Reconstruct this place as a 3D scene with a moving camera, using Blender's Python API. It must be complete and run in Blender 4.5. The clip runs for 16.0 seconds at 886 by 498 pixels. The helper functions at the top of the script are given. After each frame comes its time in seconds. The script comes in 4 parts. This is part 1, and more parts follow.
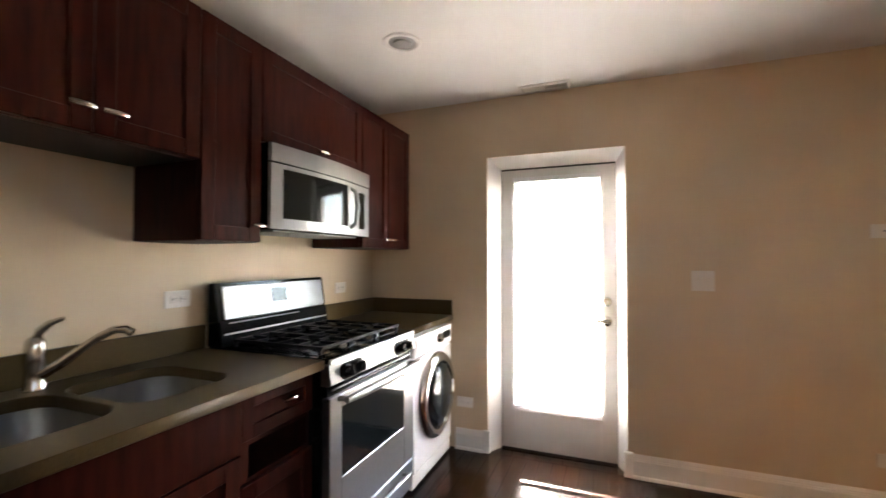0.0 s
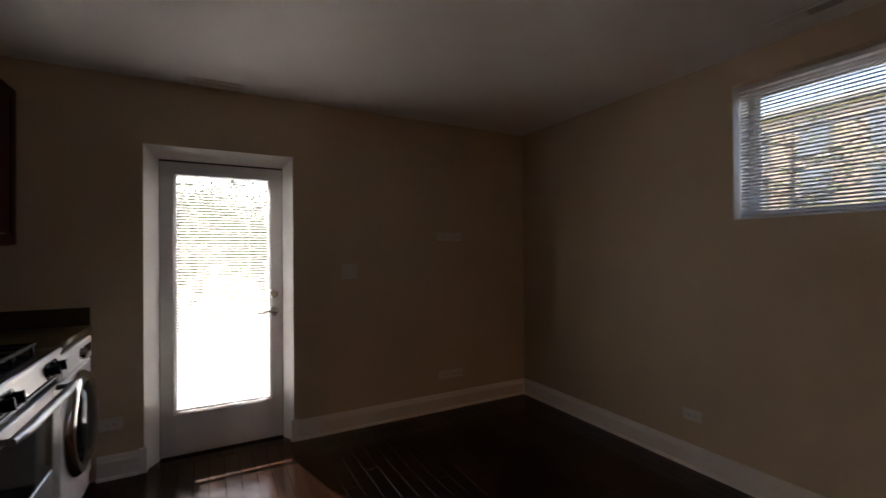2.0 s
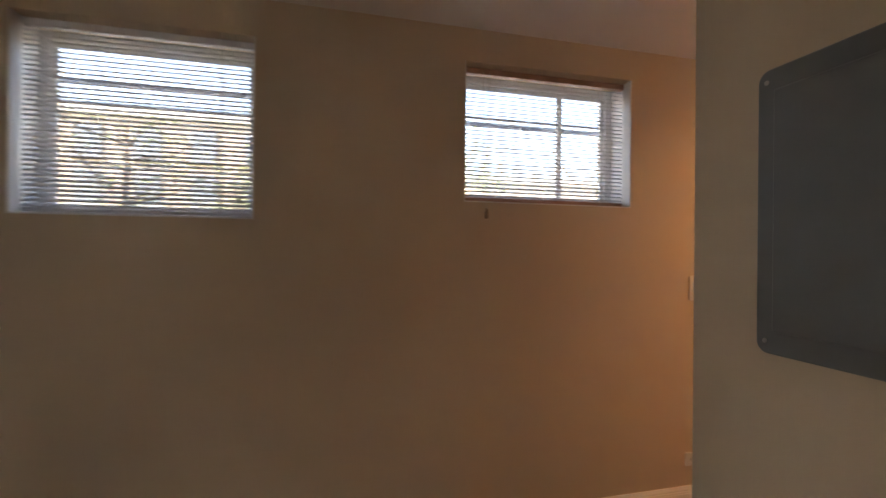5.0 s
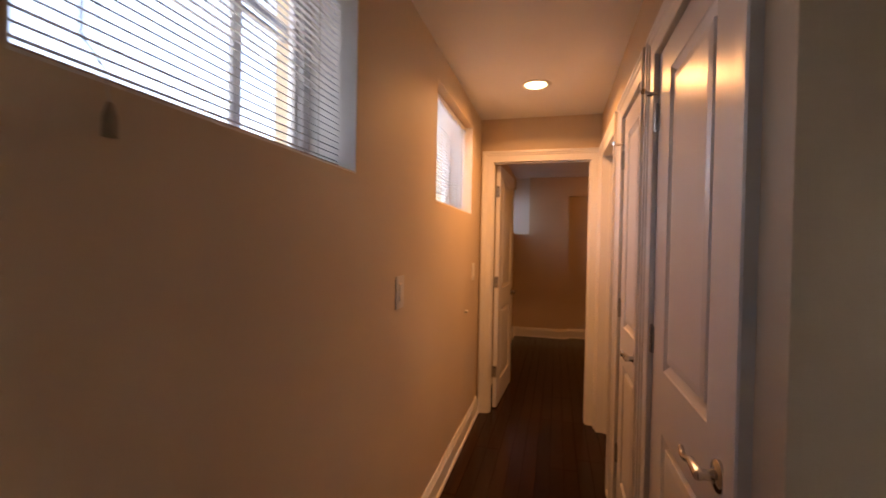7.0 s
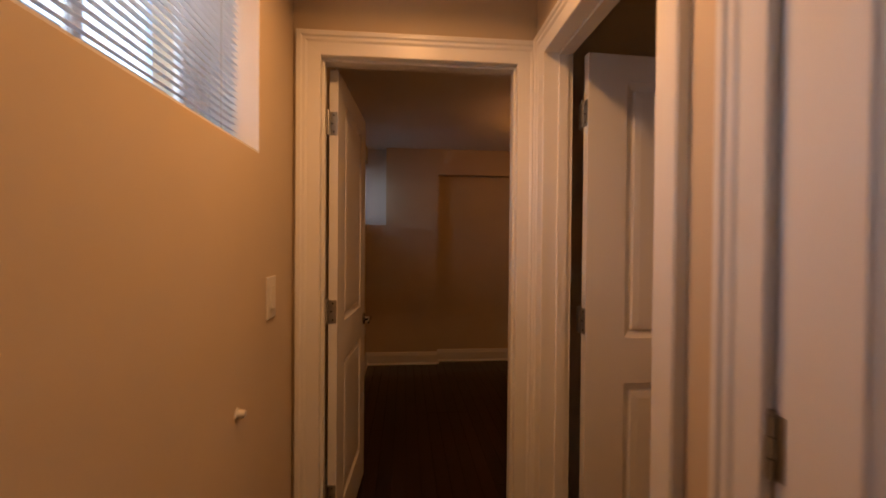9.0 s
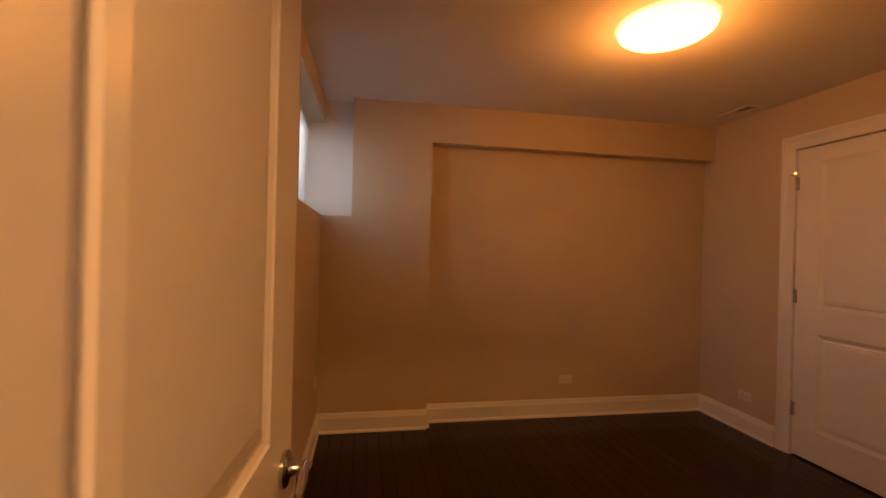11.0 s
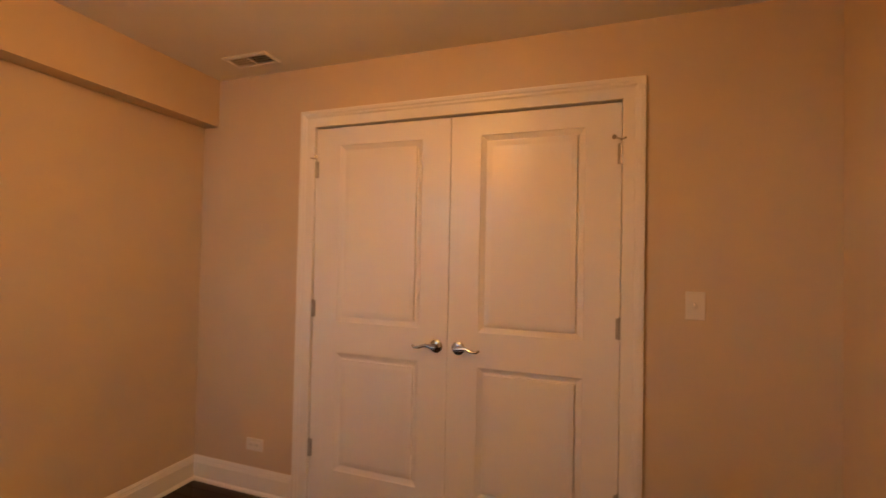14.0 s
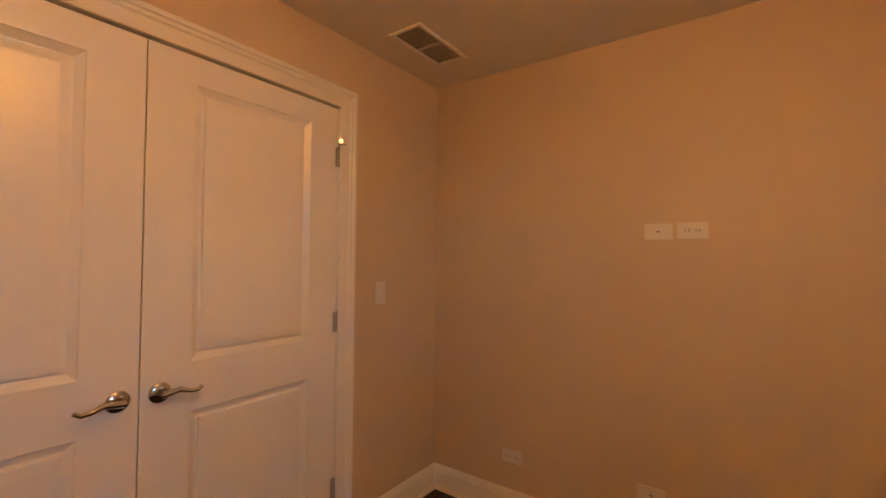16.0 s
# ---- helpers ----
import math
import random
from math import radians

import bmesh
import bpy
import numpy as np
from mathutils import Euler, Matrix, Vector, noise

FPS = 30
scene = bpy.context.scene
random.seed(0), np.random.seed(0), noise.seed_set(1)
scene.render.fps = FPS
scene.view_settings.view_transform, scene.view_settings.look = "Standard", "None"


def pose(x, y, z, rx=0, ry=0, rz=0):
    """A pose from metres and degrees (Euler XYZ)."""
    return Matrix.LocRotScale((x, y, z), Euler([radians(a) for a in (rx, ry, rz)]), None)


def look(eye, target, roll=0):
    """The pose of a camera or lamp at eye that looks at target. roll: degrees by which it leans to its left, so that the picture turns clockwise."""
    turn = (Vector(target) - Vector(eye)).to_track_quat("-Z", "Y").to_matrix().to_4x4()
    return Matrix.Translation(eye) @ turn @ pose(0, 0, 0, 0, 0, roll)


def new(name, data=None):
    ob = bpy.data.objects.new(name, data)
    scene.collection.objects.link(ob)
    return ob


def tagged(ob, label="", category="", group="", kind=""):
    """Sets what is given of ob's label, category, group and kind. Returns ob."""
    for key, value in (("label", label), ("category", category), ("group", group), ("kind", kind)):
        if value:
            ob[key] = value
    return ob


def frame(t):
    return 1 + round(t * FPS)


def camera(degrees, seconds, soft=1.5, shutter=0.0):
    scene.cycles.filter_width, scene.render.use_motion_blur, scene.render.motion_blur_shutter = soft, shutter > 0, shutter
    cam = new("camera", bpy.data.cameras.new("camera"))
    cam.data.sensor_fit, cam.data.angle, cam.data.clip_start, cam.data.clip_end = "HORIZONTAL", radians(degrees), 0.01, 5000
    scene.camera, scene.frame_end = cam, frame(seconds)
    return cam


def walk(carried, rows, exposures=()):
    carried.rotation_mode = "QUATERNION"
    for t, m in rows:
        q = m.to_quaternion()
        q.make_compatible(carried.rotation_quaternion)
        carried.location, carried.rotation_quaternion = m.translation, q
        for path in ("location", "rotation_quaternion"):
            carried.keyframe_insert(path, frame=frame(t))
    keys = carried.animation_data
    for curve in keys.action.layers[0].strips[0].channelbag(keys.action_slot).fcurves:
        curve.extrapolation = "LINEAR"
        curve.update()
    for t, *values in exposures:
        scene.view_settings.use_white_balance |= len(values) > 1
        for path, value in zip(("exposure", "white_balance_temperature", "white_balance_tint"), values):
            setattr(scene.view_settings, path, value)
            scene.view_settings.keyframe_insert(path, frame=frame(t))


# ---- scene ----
cam = camera(91.7, 16.0, shutter=0.35)
PATH = [
    (0, (-2.144, -2.842, 1.308), (-2.874, -0.98, 1.353), 0.0),
    (0.5, (-2.354, -2.82, 1.339), (-2.512, -0.827, 1.371), -0.1),
    (1, (-2.522, -2.868, 1.336), (-2.125, -0.907, 1.355), 0.0),
    (1.5, (-2.59, -3.007, 1.328), (-1.861, -1.145, 1.345), -0.4),
    (2, (-2.583, -3.172, 1.326), (-1.627, -1.416, 1.337), -0.4),
    (2.5, (-2.565, -3.25, 1.322), (-1.357, -1.656, 1.333), -0.1),
    (3, (-2.539, -3.246, 1.325), (-1.05, -1.912, 1.339), 0.0),
    (3.5, (-2.561, -3.176, 1.329), (-0.807, -2.215, 1.354), 0.2),
    (4, (-2.478, -3.108, 1.349), (-0.548, -2.585, 1.364), 0.0),
    (4.2, (-2.39, -3.090, 1.356), (-0.419, -2.742, 1.374), 0.1),
    (6.3, (-0.978, -2.921, 1.385), (0.153, -4.57, 1.351), 1.2),
    (6.5, (-0.853, -2.984, 1.387), (0.106, -4.738, 1.353), 1.1),
    (7, (-0.609, -3.225, 1.384), (-0.102, -5.16, 1.358), 1.1),
    (7.5, (-0.489, -3.585, 1.372), (-0.299, -5.575, 1.346), 0.7),
    (8, (-0.415, -4.063, 1.327), (-0.429, -6.062, 1.304), 0.3),
    (8.5, (-0.407, -4.573, 1.324), (-0.538, -6.568, 1.304), 0.2),
    (9, (-0.424, -5.058, 1.346), (-0.6, -7.05, 1.322), 0.5),
    (9.2, (-0.407, -5.243, 1.34), (-0.606, -7.233, 1.319), 0.5),
    (11.3, (-0.332, -6.812, 1.328), (-0.756, -8.766, 1.34), 1.9),
    (11.5, (-0.405, -6.859, 1.328), (-0.918, -8.792, 1.347), 2.0),
    (12, (-0.527, -6.948, 1.33), (-1.340, -8.775, 1.367), 2.0),
    (12.5, (-0.587, -7.061, 1.346), (-1.813, -8.641, 1.392), 1.9),
    (13, (-0.733, -7.207, 1.363), (-2.257, -8.502, 1.41), 1.4),
    (13.5, (-0.968, -7.457, 1.375), (-2.684, -8.484, 1.405), 1.3),
    (14, (-1.178, -7.711, 1.36), (-3.068, -8.362, 1.399), 1.2),
    (14.5, (-1.262, -7.936, 1.35), (-3.249, -8.162, 1.396), 1.2),
    (15, (-1.313, -8.21, 1.345), (-3.251, -7.72, 1.427), 1.1),
    (15.5, (-1.434, -8.612, 1.382), (-3.015, -7.388, 1.43), 0.8),
    (16, (-1.633, -8.924, 1.364), (-2.793, -7.295, 1.408), 0.6),
]
walk(cam, [(t, look(eye, target, roll)) for t, eye, target, roll in PATH],
     [(0, 4.8, 6900, 14), (0.5, 3.6, 6800, 14), (1, 2.8, 6800, 18), (1.5, 2.3, 6800, 19), (2.5, 2.1, 6900, 18), (3.5, 2.85, 7200, 18), (4.2, 3.05, 7300, 18), (6.3, 2.2, 7400, 24), (7, 2.35, 7400, 26),
      (8, 2.25, 6900, 22), (9.2, 1.5, 7000, 18), (11.3, 3.2, 8000, 17), (13, 3.75, 7000, 8), (14.5, 3.95, 6100, 0), (16, 3.85, 5900, 0)])

# ---- world and lights ----
SUN_DIR = Vector((0.20, -0.77, -0.60)).normalized()      # the way the sunlight goes
world = bpy.data.worlds.new("sky")
scene.world = world
world.use_nodes = True
wn = world.node_tree.nodes
sky = wn.new("ShaderNodeTexSky")
sky.sky_type = "NISHITA"
sky.sun_disc = False
sky.sun_elevation = math.asin(-SUN_DIR.z)
sky.sun_rotation = math.atan2(-SUN_DIR.x, -SUN_DIR.y)
world.node_tree.links.new(sky.outputs[0], wn["Background"].inputs[0])
wn["Background"].inputs[1].default_value = 0.15
sun = new("sun", bpy.data.lights.new("sun", "SUN"))
sun.data.energy, sun.data.angle, sun.data.color = 5.0, radians(0.55), (1.0, 0.93, 0.82)
sun.matrix_world = look((0, 0, 30), Vector((0, 0, 30)) + SUN_DIR)

WARM, WARM_BED = (1.0, 0.48, 0.17), (1.0, 0.335, 0.060)


def lamp(name, kind, place, power, color, size=0.1):
    d = bpy.data.lights.new(name, kind)
    d.energy, d.color = power, color
    if kind == "AREA":
        d.shape, d.size = "DISK", size
    else:
        d.shadow_soft_size = size
    ob = new(name, d)
    ob.matrix_world = look(place, (place[0], place[1] + 0.0001, place[2] - 1))
    return ob


lamp("hall_lamp_light", "AREA", (-0.465, -6.02, 2.385), 3.2, WARM, 0.13).data.spread = radians(158)
lamp("bedroom_lamp_light", "POINT", (-1.68, -8.498, 2.19), 1.65, WARM_BED, 0.05)
# added area lamps in three window openings that boost the skylight indoors
for sky_name, sky_x, sky_y, sky_power in (("window_2_sky_fill", 0.285, -4.016, 0.10), ("window_3_sky_fill", 0.285, -5.87, 0.75), ("window_4_sky_fill", 0.155, -9.41, 0.19)):
    s = lamp(sky_name, "AREA", (sky_x, sky_y, 1.90), sky_power, (0.60, 0.78, 1.0), 0.85)
    s.data.shape, s.data.size_y = "RECTANGLE", 0.52
    s.matrix_world = look((sky_x, sky_y, 1.90), (-1.0, sky_y, 1.90))

# ---- materials ----


def material(name, color, rough=0.5, metal=0.0, vary=0.0, scale=6.0, bump=0.0, bump_scale=120.0, per_object=0.0,
             coat=0.0, spec=0.5, stretch=(1, 1, 1), dark=None):
    """A surface with slow mottling, fine grain relief and, if wished, a shade of its own for each piece."""
    m = bpy.data.materials.new(name)
    m.use_nodes = True
    n, l = m.node_tree.nodes, m.node_tree.links
    b = n["Principled BSDF"]
    b.inputs["Roughness"].default_value, b.inputs["Metallic"].default_value = rough, metal
    b.inputs["Coat Weight"].default_value, b.inputs["Specular IOR Level"].default_value = coat, spec
    co = n.new("ShaderNodeTexCoord")
    mp = n.new("ShaderNodeMapping")
    mp.inputs["Scale"].default_value = stretch
    l.new(co.outputs["Object"], mp.inputs[0])
    vec = mp.outputs[0]
    big = n.new("ShaderNodeTexNoise")
    big.inputs["Scale"].default_value, big.inputs["Detail"].default_value = scale, 6.0
    l.new(vec, big.inputs["Vector"])
    mix = n.new("ShaderNodeMix")
    mix.data_type = "RGBA"
    lo = dark or [c * (1 - vary) for c in color]
    mix.inputs[6].default_value = (*lo, 1)
    mix.inputs[7].default_value = (*[min(1, c * (1 + vary * 0.5)) for c in color], 1)
    ramp = n.new("ShaderNodeMapRange")
    ramp.inputs[1].default_value, ramp.inputs[2].default_value = 0.3, 0.7
    l.new(big.outputs[0], ramp.inputs[0])
    l.new(ramp.outputs[0], mix.inputs[0])
    out = mix.outputs[2]
    if per_object:
        info = n.new("ShaderNodeObjectInfo")
        hsv = n.new("ShaderNodeHueSaturation")
        r = n.new("ShaderNodeMapRange")
        r.inputs[3].default_value, r.inputs[4].default_value = 1 - per_object, 1 + per_object
        l.new(info.outputs["Random"], r.inputs[0])
        l.new(r.outputs[0], hsv.inputs["Value"])
        l.new(out, hsv.inputs["Color"])
        out = hsv.outputs[0]
    l.new(out, b.inputs["Base Color"])
    if bump:
        fine = n.new("ShaderNodeTexNoise")
        fine.inputs["Scale"].default_value, fine.inputs["Detail"].default_value = bump_scale, 3.0
        l.new(vec, fine.inputs["Vector"])
        bp = n.new("ShaderNodeBump")
        bp.inputs["Strength"].default_value, bp.inputs["Distance"].default_value = bump, 0.004
        l.new(fine.outputs[0], bp.inputs["Height"])
        l.new(bp.outputs[0], b.inputs["Normal"])
        rr = n.new("ShaderNodeMapRange")
        rr.inputs[3].default_value, rr.inputs[4].default_value = max(0.02, rough - 0.08), min(1, rough + 0.08)
        l.new(big.outputs[0], rr.inputs[0])
        l.new(rr.outputs[0], b.inputs["Roughness"])
    return m


def glowing(name, color, strength):
    m = bpy.data.materials.new(name)
    m.use_nodes = True
    b = m.node_tree.nodes["Principled BSDF"]
    b.inputs["Base Color"].default_value = (0.8, 0.78, 0.72, 1)
    b.inputs["Emission Color"].default_value, b.inputs["Emission Strength"].default_value = (*color, 1), strength
    return m


def clear_glass(name):
    m = bpy.data.materials.new(name)
    m.use_nodes = True
    n, l = m.node_tree.nodes, m.node_tree.links
    b = n["Principled BSDF"]
    b.inputs["Roughness"].default_value, b.inputs["Transmission Weight"].default_value, b.inputs["IOR"].default_value = 0.0, 1.0, 1.45
    b.inputs["Base Color"].default_value = (0.97, 0.99, 0.98, 1)
    return m


WALL = material("beige_wall_paint", (0.625, 0.512, 0.365), 0.62, vary=0.05, scale=2.2, bump=0.10, bump_scale=260)
CEIL = material("white_ceiling_paint", (0.80, 0.79, 0.77), 0.75, vary=0.04, scale=1.8, bump=0.08, bump_scale=220)
TRIM = material("white_trim_paint", (0.80, 0.79, 0.77), 0.32, vary=0.015, scale=3)
DOORP = material("white_door_paint", (0.80, 0.79, 0.785), 0.30, vary=0.012, scale=3)
STEELD = material("grey_white_door_enamel", (0.70, 0.70, 0.69), 0.35, vary=0.04, scale=4, bump=0.02)
WOODF = material("dark_walnut_floor", (0.024, 0.0080, 0.0030), 0.20, vary=0.6, scale=3.0, bump=0.012, bump_scale=60, per_object=0.42,
                 stretch=(4.0, 0.5, 1), spec=0.22)
SUBF = material("dark_floor_joint", (0.02, 0.012, 0.008), 0.7, vary=0.2)
CHERRY = material("dark_cherry_wood", (0.036, 0.0062, 0.0038), 0.34, vary=0.5, scale=7, bump=0.02, bump_scale=80, stretch=(5, 5, 0.7), spec=0.09)
CHERRYIN = material("cabinet_dark_underside", (0.018, 0.010, 0.009), 0.6, vary=0.3)
QUARTZ = material("olive_brown_quartz", (0.084, 0.058, 0.027), 0.30, vary=0.14, scale=160, spec=0.14)
STEEL = material("brushed_steel", (0.30, 0.295, 0.30), 0.37, 1.0, vary=0.04, scale=60)
SINKS = material("satin_sink_steel", (0.33, 0.32, 0.30), 0.34, 1.0, vary=0.06, scale=20)
CHROME = material("satin_nickel", (0.55, 0.53, 0.50), 0.17, 1.0, vary=0.06, scale=20)
HINGE = material("hinge_steel", (0.45, 0.44, 0.42), 0.30, 1.0, vary=0.12, scale=30)
BLACK = material("black_enamel", (0.005, 0.005, 0.0055), 0.13, vary=0.2, scale=10, spec=0.16)
BLACKM = material("matte_black_enamel", (0.004, 0.004, 0.0045), 0.5, vary=0.2, scale=10, spec=0.03)
IRON = material("cast_iron", (0.008, 0.008, 0.009), 0.6, vary=0.3, scale=60, spec=0.2)
DARKGLASS = material("black_oven_glass", (0.010, 0.012, 0.012), 0.06, vary=0.2, spec=0.35)
WHITEM = material("white_appliance_enamel", (0.82, 0.82, 0.83), 0.22, vary=0.02, scale=3, coat=0.3)
PLASTIC = material("white_plastic_plate", (0.74, 0.71, 0.66), 0.38, vary=0.03, scale=12)
SLOT = material("dark_slot", (0.03, 0.028, 0.025), 0.6, vary=0.2)
SLAT = material("white_blind_slat", (0.80, 0.81, 0.83), 0.42, vary=0.03, scale=9)
sn = SLAT.node_tree.nodes                                   # thin vinyl lets some daylight through
glow_through, slat_mix = sn.new("ShaderNodeBsdfTranslucent"), sn.new("ShaderNodeMixShader")
glow_through.inputs[0].default_value = (0.66, 0.68, 0.74, 1)
slat_mix.inputs[0].default_value = 0.16
SLAT.node_tree.links.new(sn["Principled BSDF"].outputs[0], slat_mix.inputs[1])
SLAT.node_tree.links.new(glow_through.outputs[0], slat_mix.inputs[2])
SLAT.node_tree.links.new(slat_mix.outputs[0], sn["Material Output"].inputs[0])
# window 2's rails: warm hall light put into the colour as brown
RAIL_WARMLIT = material("warm_lit_blind_rail", (0.42, 0.27, 0.20), 0.4, vary=0.15, scale=10)
CORD = material("blind_cord", (0.55, 0.53, 0.50), 0.7, vary=0.1)
VINYL = material("white_vinyl_frame", (0.80, 0.81, 0.83), 0.35, vary=0.03, scale=6)
GREYM = material("grey_panel_enamel", (0.17, 0.19, 0.195), 0.42, vary=0.08, scale=8, bump=0.03)
GREYB = material("grey_steel_bar", (0.42, 0.47, 0.58), 0.5, 0.0, vary=0.1)
GLASS = clear_glass("window_glass")
DOME = glowing("warm_glass_dome", (1.0, 0.58, 0.20), 0.75)
BULB = glowing("warm_lamp_lens", (1.0, 0.72, 0.36), 2.5)
LENSOFF = material("frosted_lens_off", (0.34, 0.34, 0.34), 0.3, vary=0.05)
GRASS = material("lawn", (0.10, 0.13, 0.045), 0.9, vary=0.5, scale=3, bump=0.5, bump_scale=40)
CONC = material("concrete_paving", (0.58, 0.56, 0.52), 0.85, vary=0.2, scale=3, bump=0.25, bump_scale=60)
BRICK = material("orange_brick", (0.56, 0.44, 0.35), 0.85, vary=0.35, scale=14, bump=0.3, bump_scale=60)
BARK = material("bark", (0.12, 0.09, 0.065), 0.9, vary=0.4, scale=14, bump=0.5, bump_scale=30)
LEAF = material("leaf", (0.12, 0.15, 0.05), 0.6, vary=0.5, scale=4)
TIMBER = material("weathered_fence_timber", (0.33, 0.25, 0.17), 0.8, vary=0.35, scale=5, bump=0.3, bump_scale=50, stretch=(4, 4, 0.6))
OUTW = material("outside_window_grey", (0.24, 0.27, 0.31), 0.1)

# ---- mesh helpers ----


def part(name, bm, mat, parent=None, label="", smooth=False):
    me = bpy.data.meshes.new(name)
    bmesh.ops.recalc_face_normals(bm, faces=bm.faces[:])
    bm.to_mesh(me)
    bm.free()
    me.materials.append(mat)
    if smooth:
        for p in me.polygons:
            p.use_smooth = True
        me.set_sharp_from_angle(angle=radians(40))
    ob = new(name, me)
    if parent:
        ob.parent = parent
    if label:
        ob["label"] = label
    return ob


def empty(name, m=None, label="", category="", group="", kind=""):
    e = new(name)
    e.empty_display_size = 0.05
    if m is not None:
        e.matrix_world = m
    return tagged(e, label, category, group, kind)


def box(bm, x0, x1, y0, y1, z0, z1, bevel=0.0, seg=1):
    made = bmesh.ops.create_cube(bm, size=1.0)["verts"]
    for v in made:
        v.co = Vector(((x0 + x1) / 2 + v.co.x * (x1 - x0), (y0 + y1) / 2 + v.co.y * (y1 - y0), (z0 + z1) / 2 + v.co.z * (z1 - z0)))
    if bevel:
        edges = list({e for v in made for e in v.link_edges})
        bmesh.ops.bevel(bm, geom=edges, offset=bevel, segments=seg, affect="EDGES", profile=0.5)
    return bm


def boxes(*rows, bevel=0.0, seg=1):
    bm = bmesh.new()
    for r in rows:
        box(bm, *r, bevel=bevel, seg=seg)
    return bm


def tube(pts, radii, seg=10, bm=None):
    """A round bar along points, with closed ends."""
    bm = bm or bmesh.new()
    pts = [Vector(p) for p in pts]
    radii = radii if isinstance(radii, (list, tuple)) else [radii] * len(pts)
    rings, side = [], None
    for i, p in enumerate(pts):
        d = (pts[min(i + 1, len(pts) - 1)] - pts[max(i - 1, 0)]).normalized()
        if side is None:
            side = d.orthogonal().normalized()
        side = (side - d * side.dot(d)).normalized()
        up = d.cross(side)
        rings.append([bm.verts.new(p + (side * math.cos(a) + up * math.sin(a)) * radii[i]) for a in (2 * math.pi * k / seg for k in range(seg))])
    for a, b in zip(rings, rings[1:]):
        for k in range(seg):
            bm.faces.new((a[k], a[(k + 1) % seg], b[(k + 1) % seg], b[k]))
    bm.faces.new(rings[0][::-1])
    bm.faces.new(rings[-1])
    return bm


def turned(profile, seg=32, m=Matrix(), bm=None, arc=None):
    """A turned shape about z from (radius, height) pairs."""
    bm = bm or bmesh.new()
    rings = []
    for r, h in profile:
        if r < 1e-6:
            rings.append([bm.verts.new(m @ Vector((0, 0, h)))])
        else:
            rings.append([bm.verts.new(m @ Vector((r * math.cos(2 * math.pi * k / seg), r * math.sin(2 * math.pi * k / seg), h))) for k in range(seg)])
    for a, b in zip(rings, rings[1:]):
        for k in range(seg):
            j = (k + 1) % seg
            if len(a) == 1 and len(b) > 1:
                bm.faces.new((a[0], b[j], b[k]))
            elif len(b) == 1 and len(a) > 1:
                bm.faces.new((a[k], a[j], b[0]))
            elif len(a) > 1:
                bm.faces.new((a[k], a[j], b[j], b[k]))
    return bm


def rounded(w, h, r, n=5):
    """The outline of a rounded rectangle about the origin."""
    out = []
    for cx, cy, a0 in ((w / 2 - r, h / 2 - r, 0), (-w / 2 + r, h / 2 - r, 90), (-w / 2 + r, -h / 2 + r, 180), (w / 2 - r, -h / 2 + r, 270)):
        for k in range(n + 1):
            a = radians(a0 + 90 * k / n)
            out.append((cx + r * math.cos(a), cy + r * math.sin(a)))
    return out


def plate_with_holes(outer, holes, thick, bevel=0.0):
    """A flat slab in x and y from 0 down to -thick, with holes."""
    cu = bpy.data.curves.new("outline", "CURVE")
    cu.dimensions, cu.fill_mode = "2D", "BOTH"
    for loop in (outer, *holes):
        sp = cu.splines.new("POLY")
        sp.points.add(len(loop) - 1)
        for p, (x, y) in zip(sp.points, loop):
            p.co = (x, y, 0, 1)
        sp.use_cyclic_u = True
    cu.extrude, cu.bevel_depth, cu.bevel_resolution = thick / 2 - bevel, bevel, 2
    ob = bpy.data.objects.new("outline", cu)
    scene.collection.objects.link(ob)
    bm = bmesh.new()
    me = ob.to_mesh()
    bm.from_mesh(me)
    ob.to_mesh_clear()
    bpy.data.objects.remove(ob)
    bpy.data.curves.remove(cu)
    for v in bm.verts:
        v.co.z -= thick / 2
    bmesh.ops.remove_doubles(bm, verts=bm.verts[:], dist=0.0002)
    return bm


def grid_wall(name, axis, a0, a1, z0, z1, d0, d1, holes, mat, label, category="wall"):
    """A wall along axis ('x' or 'y') from a0 to a1, from depth d0 to d1, with rectangular openings (a, a, z, z) through it."""
    A = sorted({a0, a1, *[v for h in holes for v in h[:2] if a0 < v < a1]})
    Z = sorted({z0, z1, *[v for h in holes for v in h[2:] if z0 < v < z1]})

    def solid(i, j):
        if not (0 <= i < len(A) - 1 and 0 <= j < len(Z) - 1):
            return False
        a, z = (A[i] + A[i + 1]) / 2, (Z[j] + Z[j + 1]) / 2
        return not any(h[0] < a < h[1] and h[2] < z < h[3] for h in holes)
    bm = bmesh.new()
    cache = {}

    def vert(i, j, d):
        if (i, j, d) not in cache:
            cache[i, j, d] = bm.verts.new((A[i], d, Z[j]) if axis == "x" else (d, A[i], Z[j]))
        return cache[i, j, d]
    for i in range(len(A) - 1):
        for j in range(len(Z) - 1):
            if not solid(i, j):
                continue
            for d in (d0, d1):
                bm.faces.new([vert(i, j, d), vert(i + 1, j, d), vert(i + 1, j + 1, d), vert(i, j + 1, d)])
            for (p, q, r, s, di, dj) in ((i, j, i, j + 1, -1, 0), (i + 1, j, i + 1, j + 1, 1, 0), (i, j, i + 1, j, 0, -1), (i, j + 1, i + 1, j + 1, 0, 1)):
                if not solid(i + di, j + dj):
                    bm.faces.new([vert(p, q, d0), vert(r, s, d0), vert(r, s, d1), vert(p, q, d1)])
    return tagged(part(name, bm, mat), label, category, kind="structure")


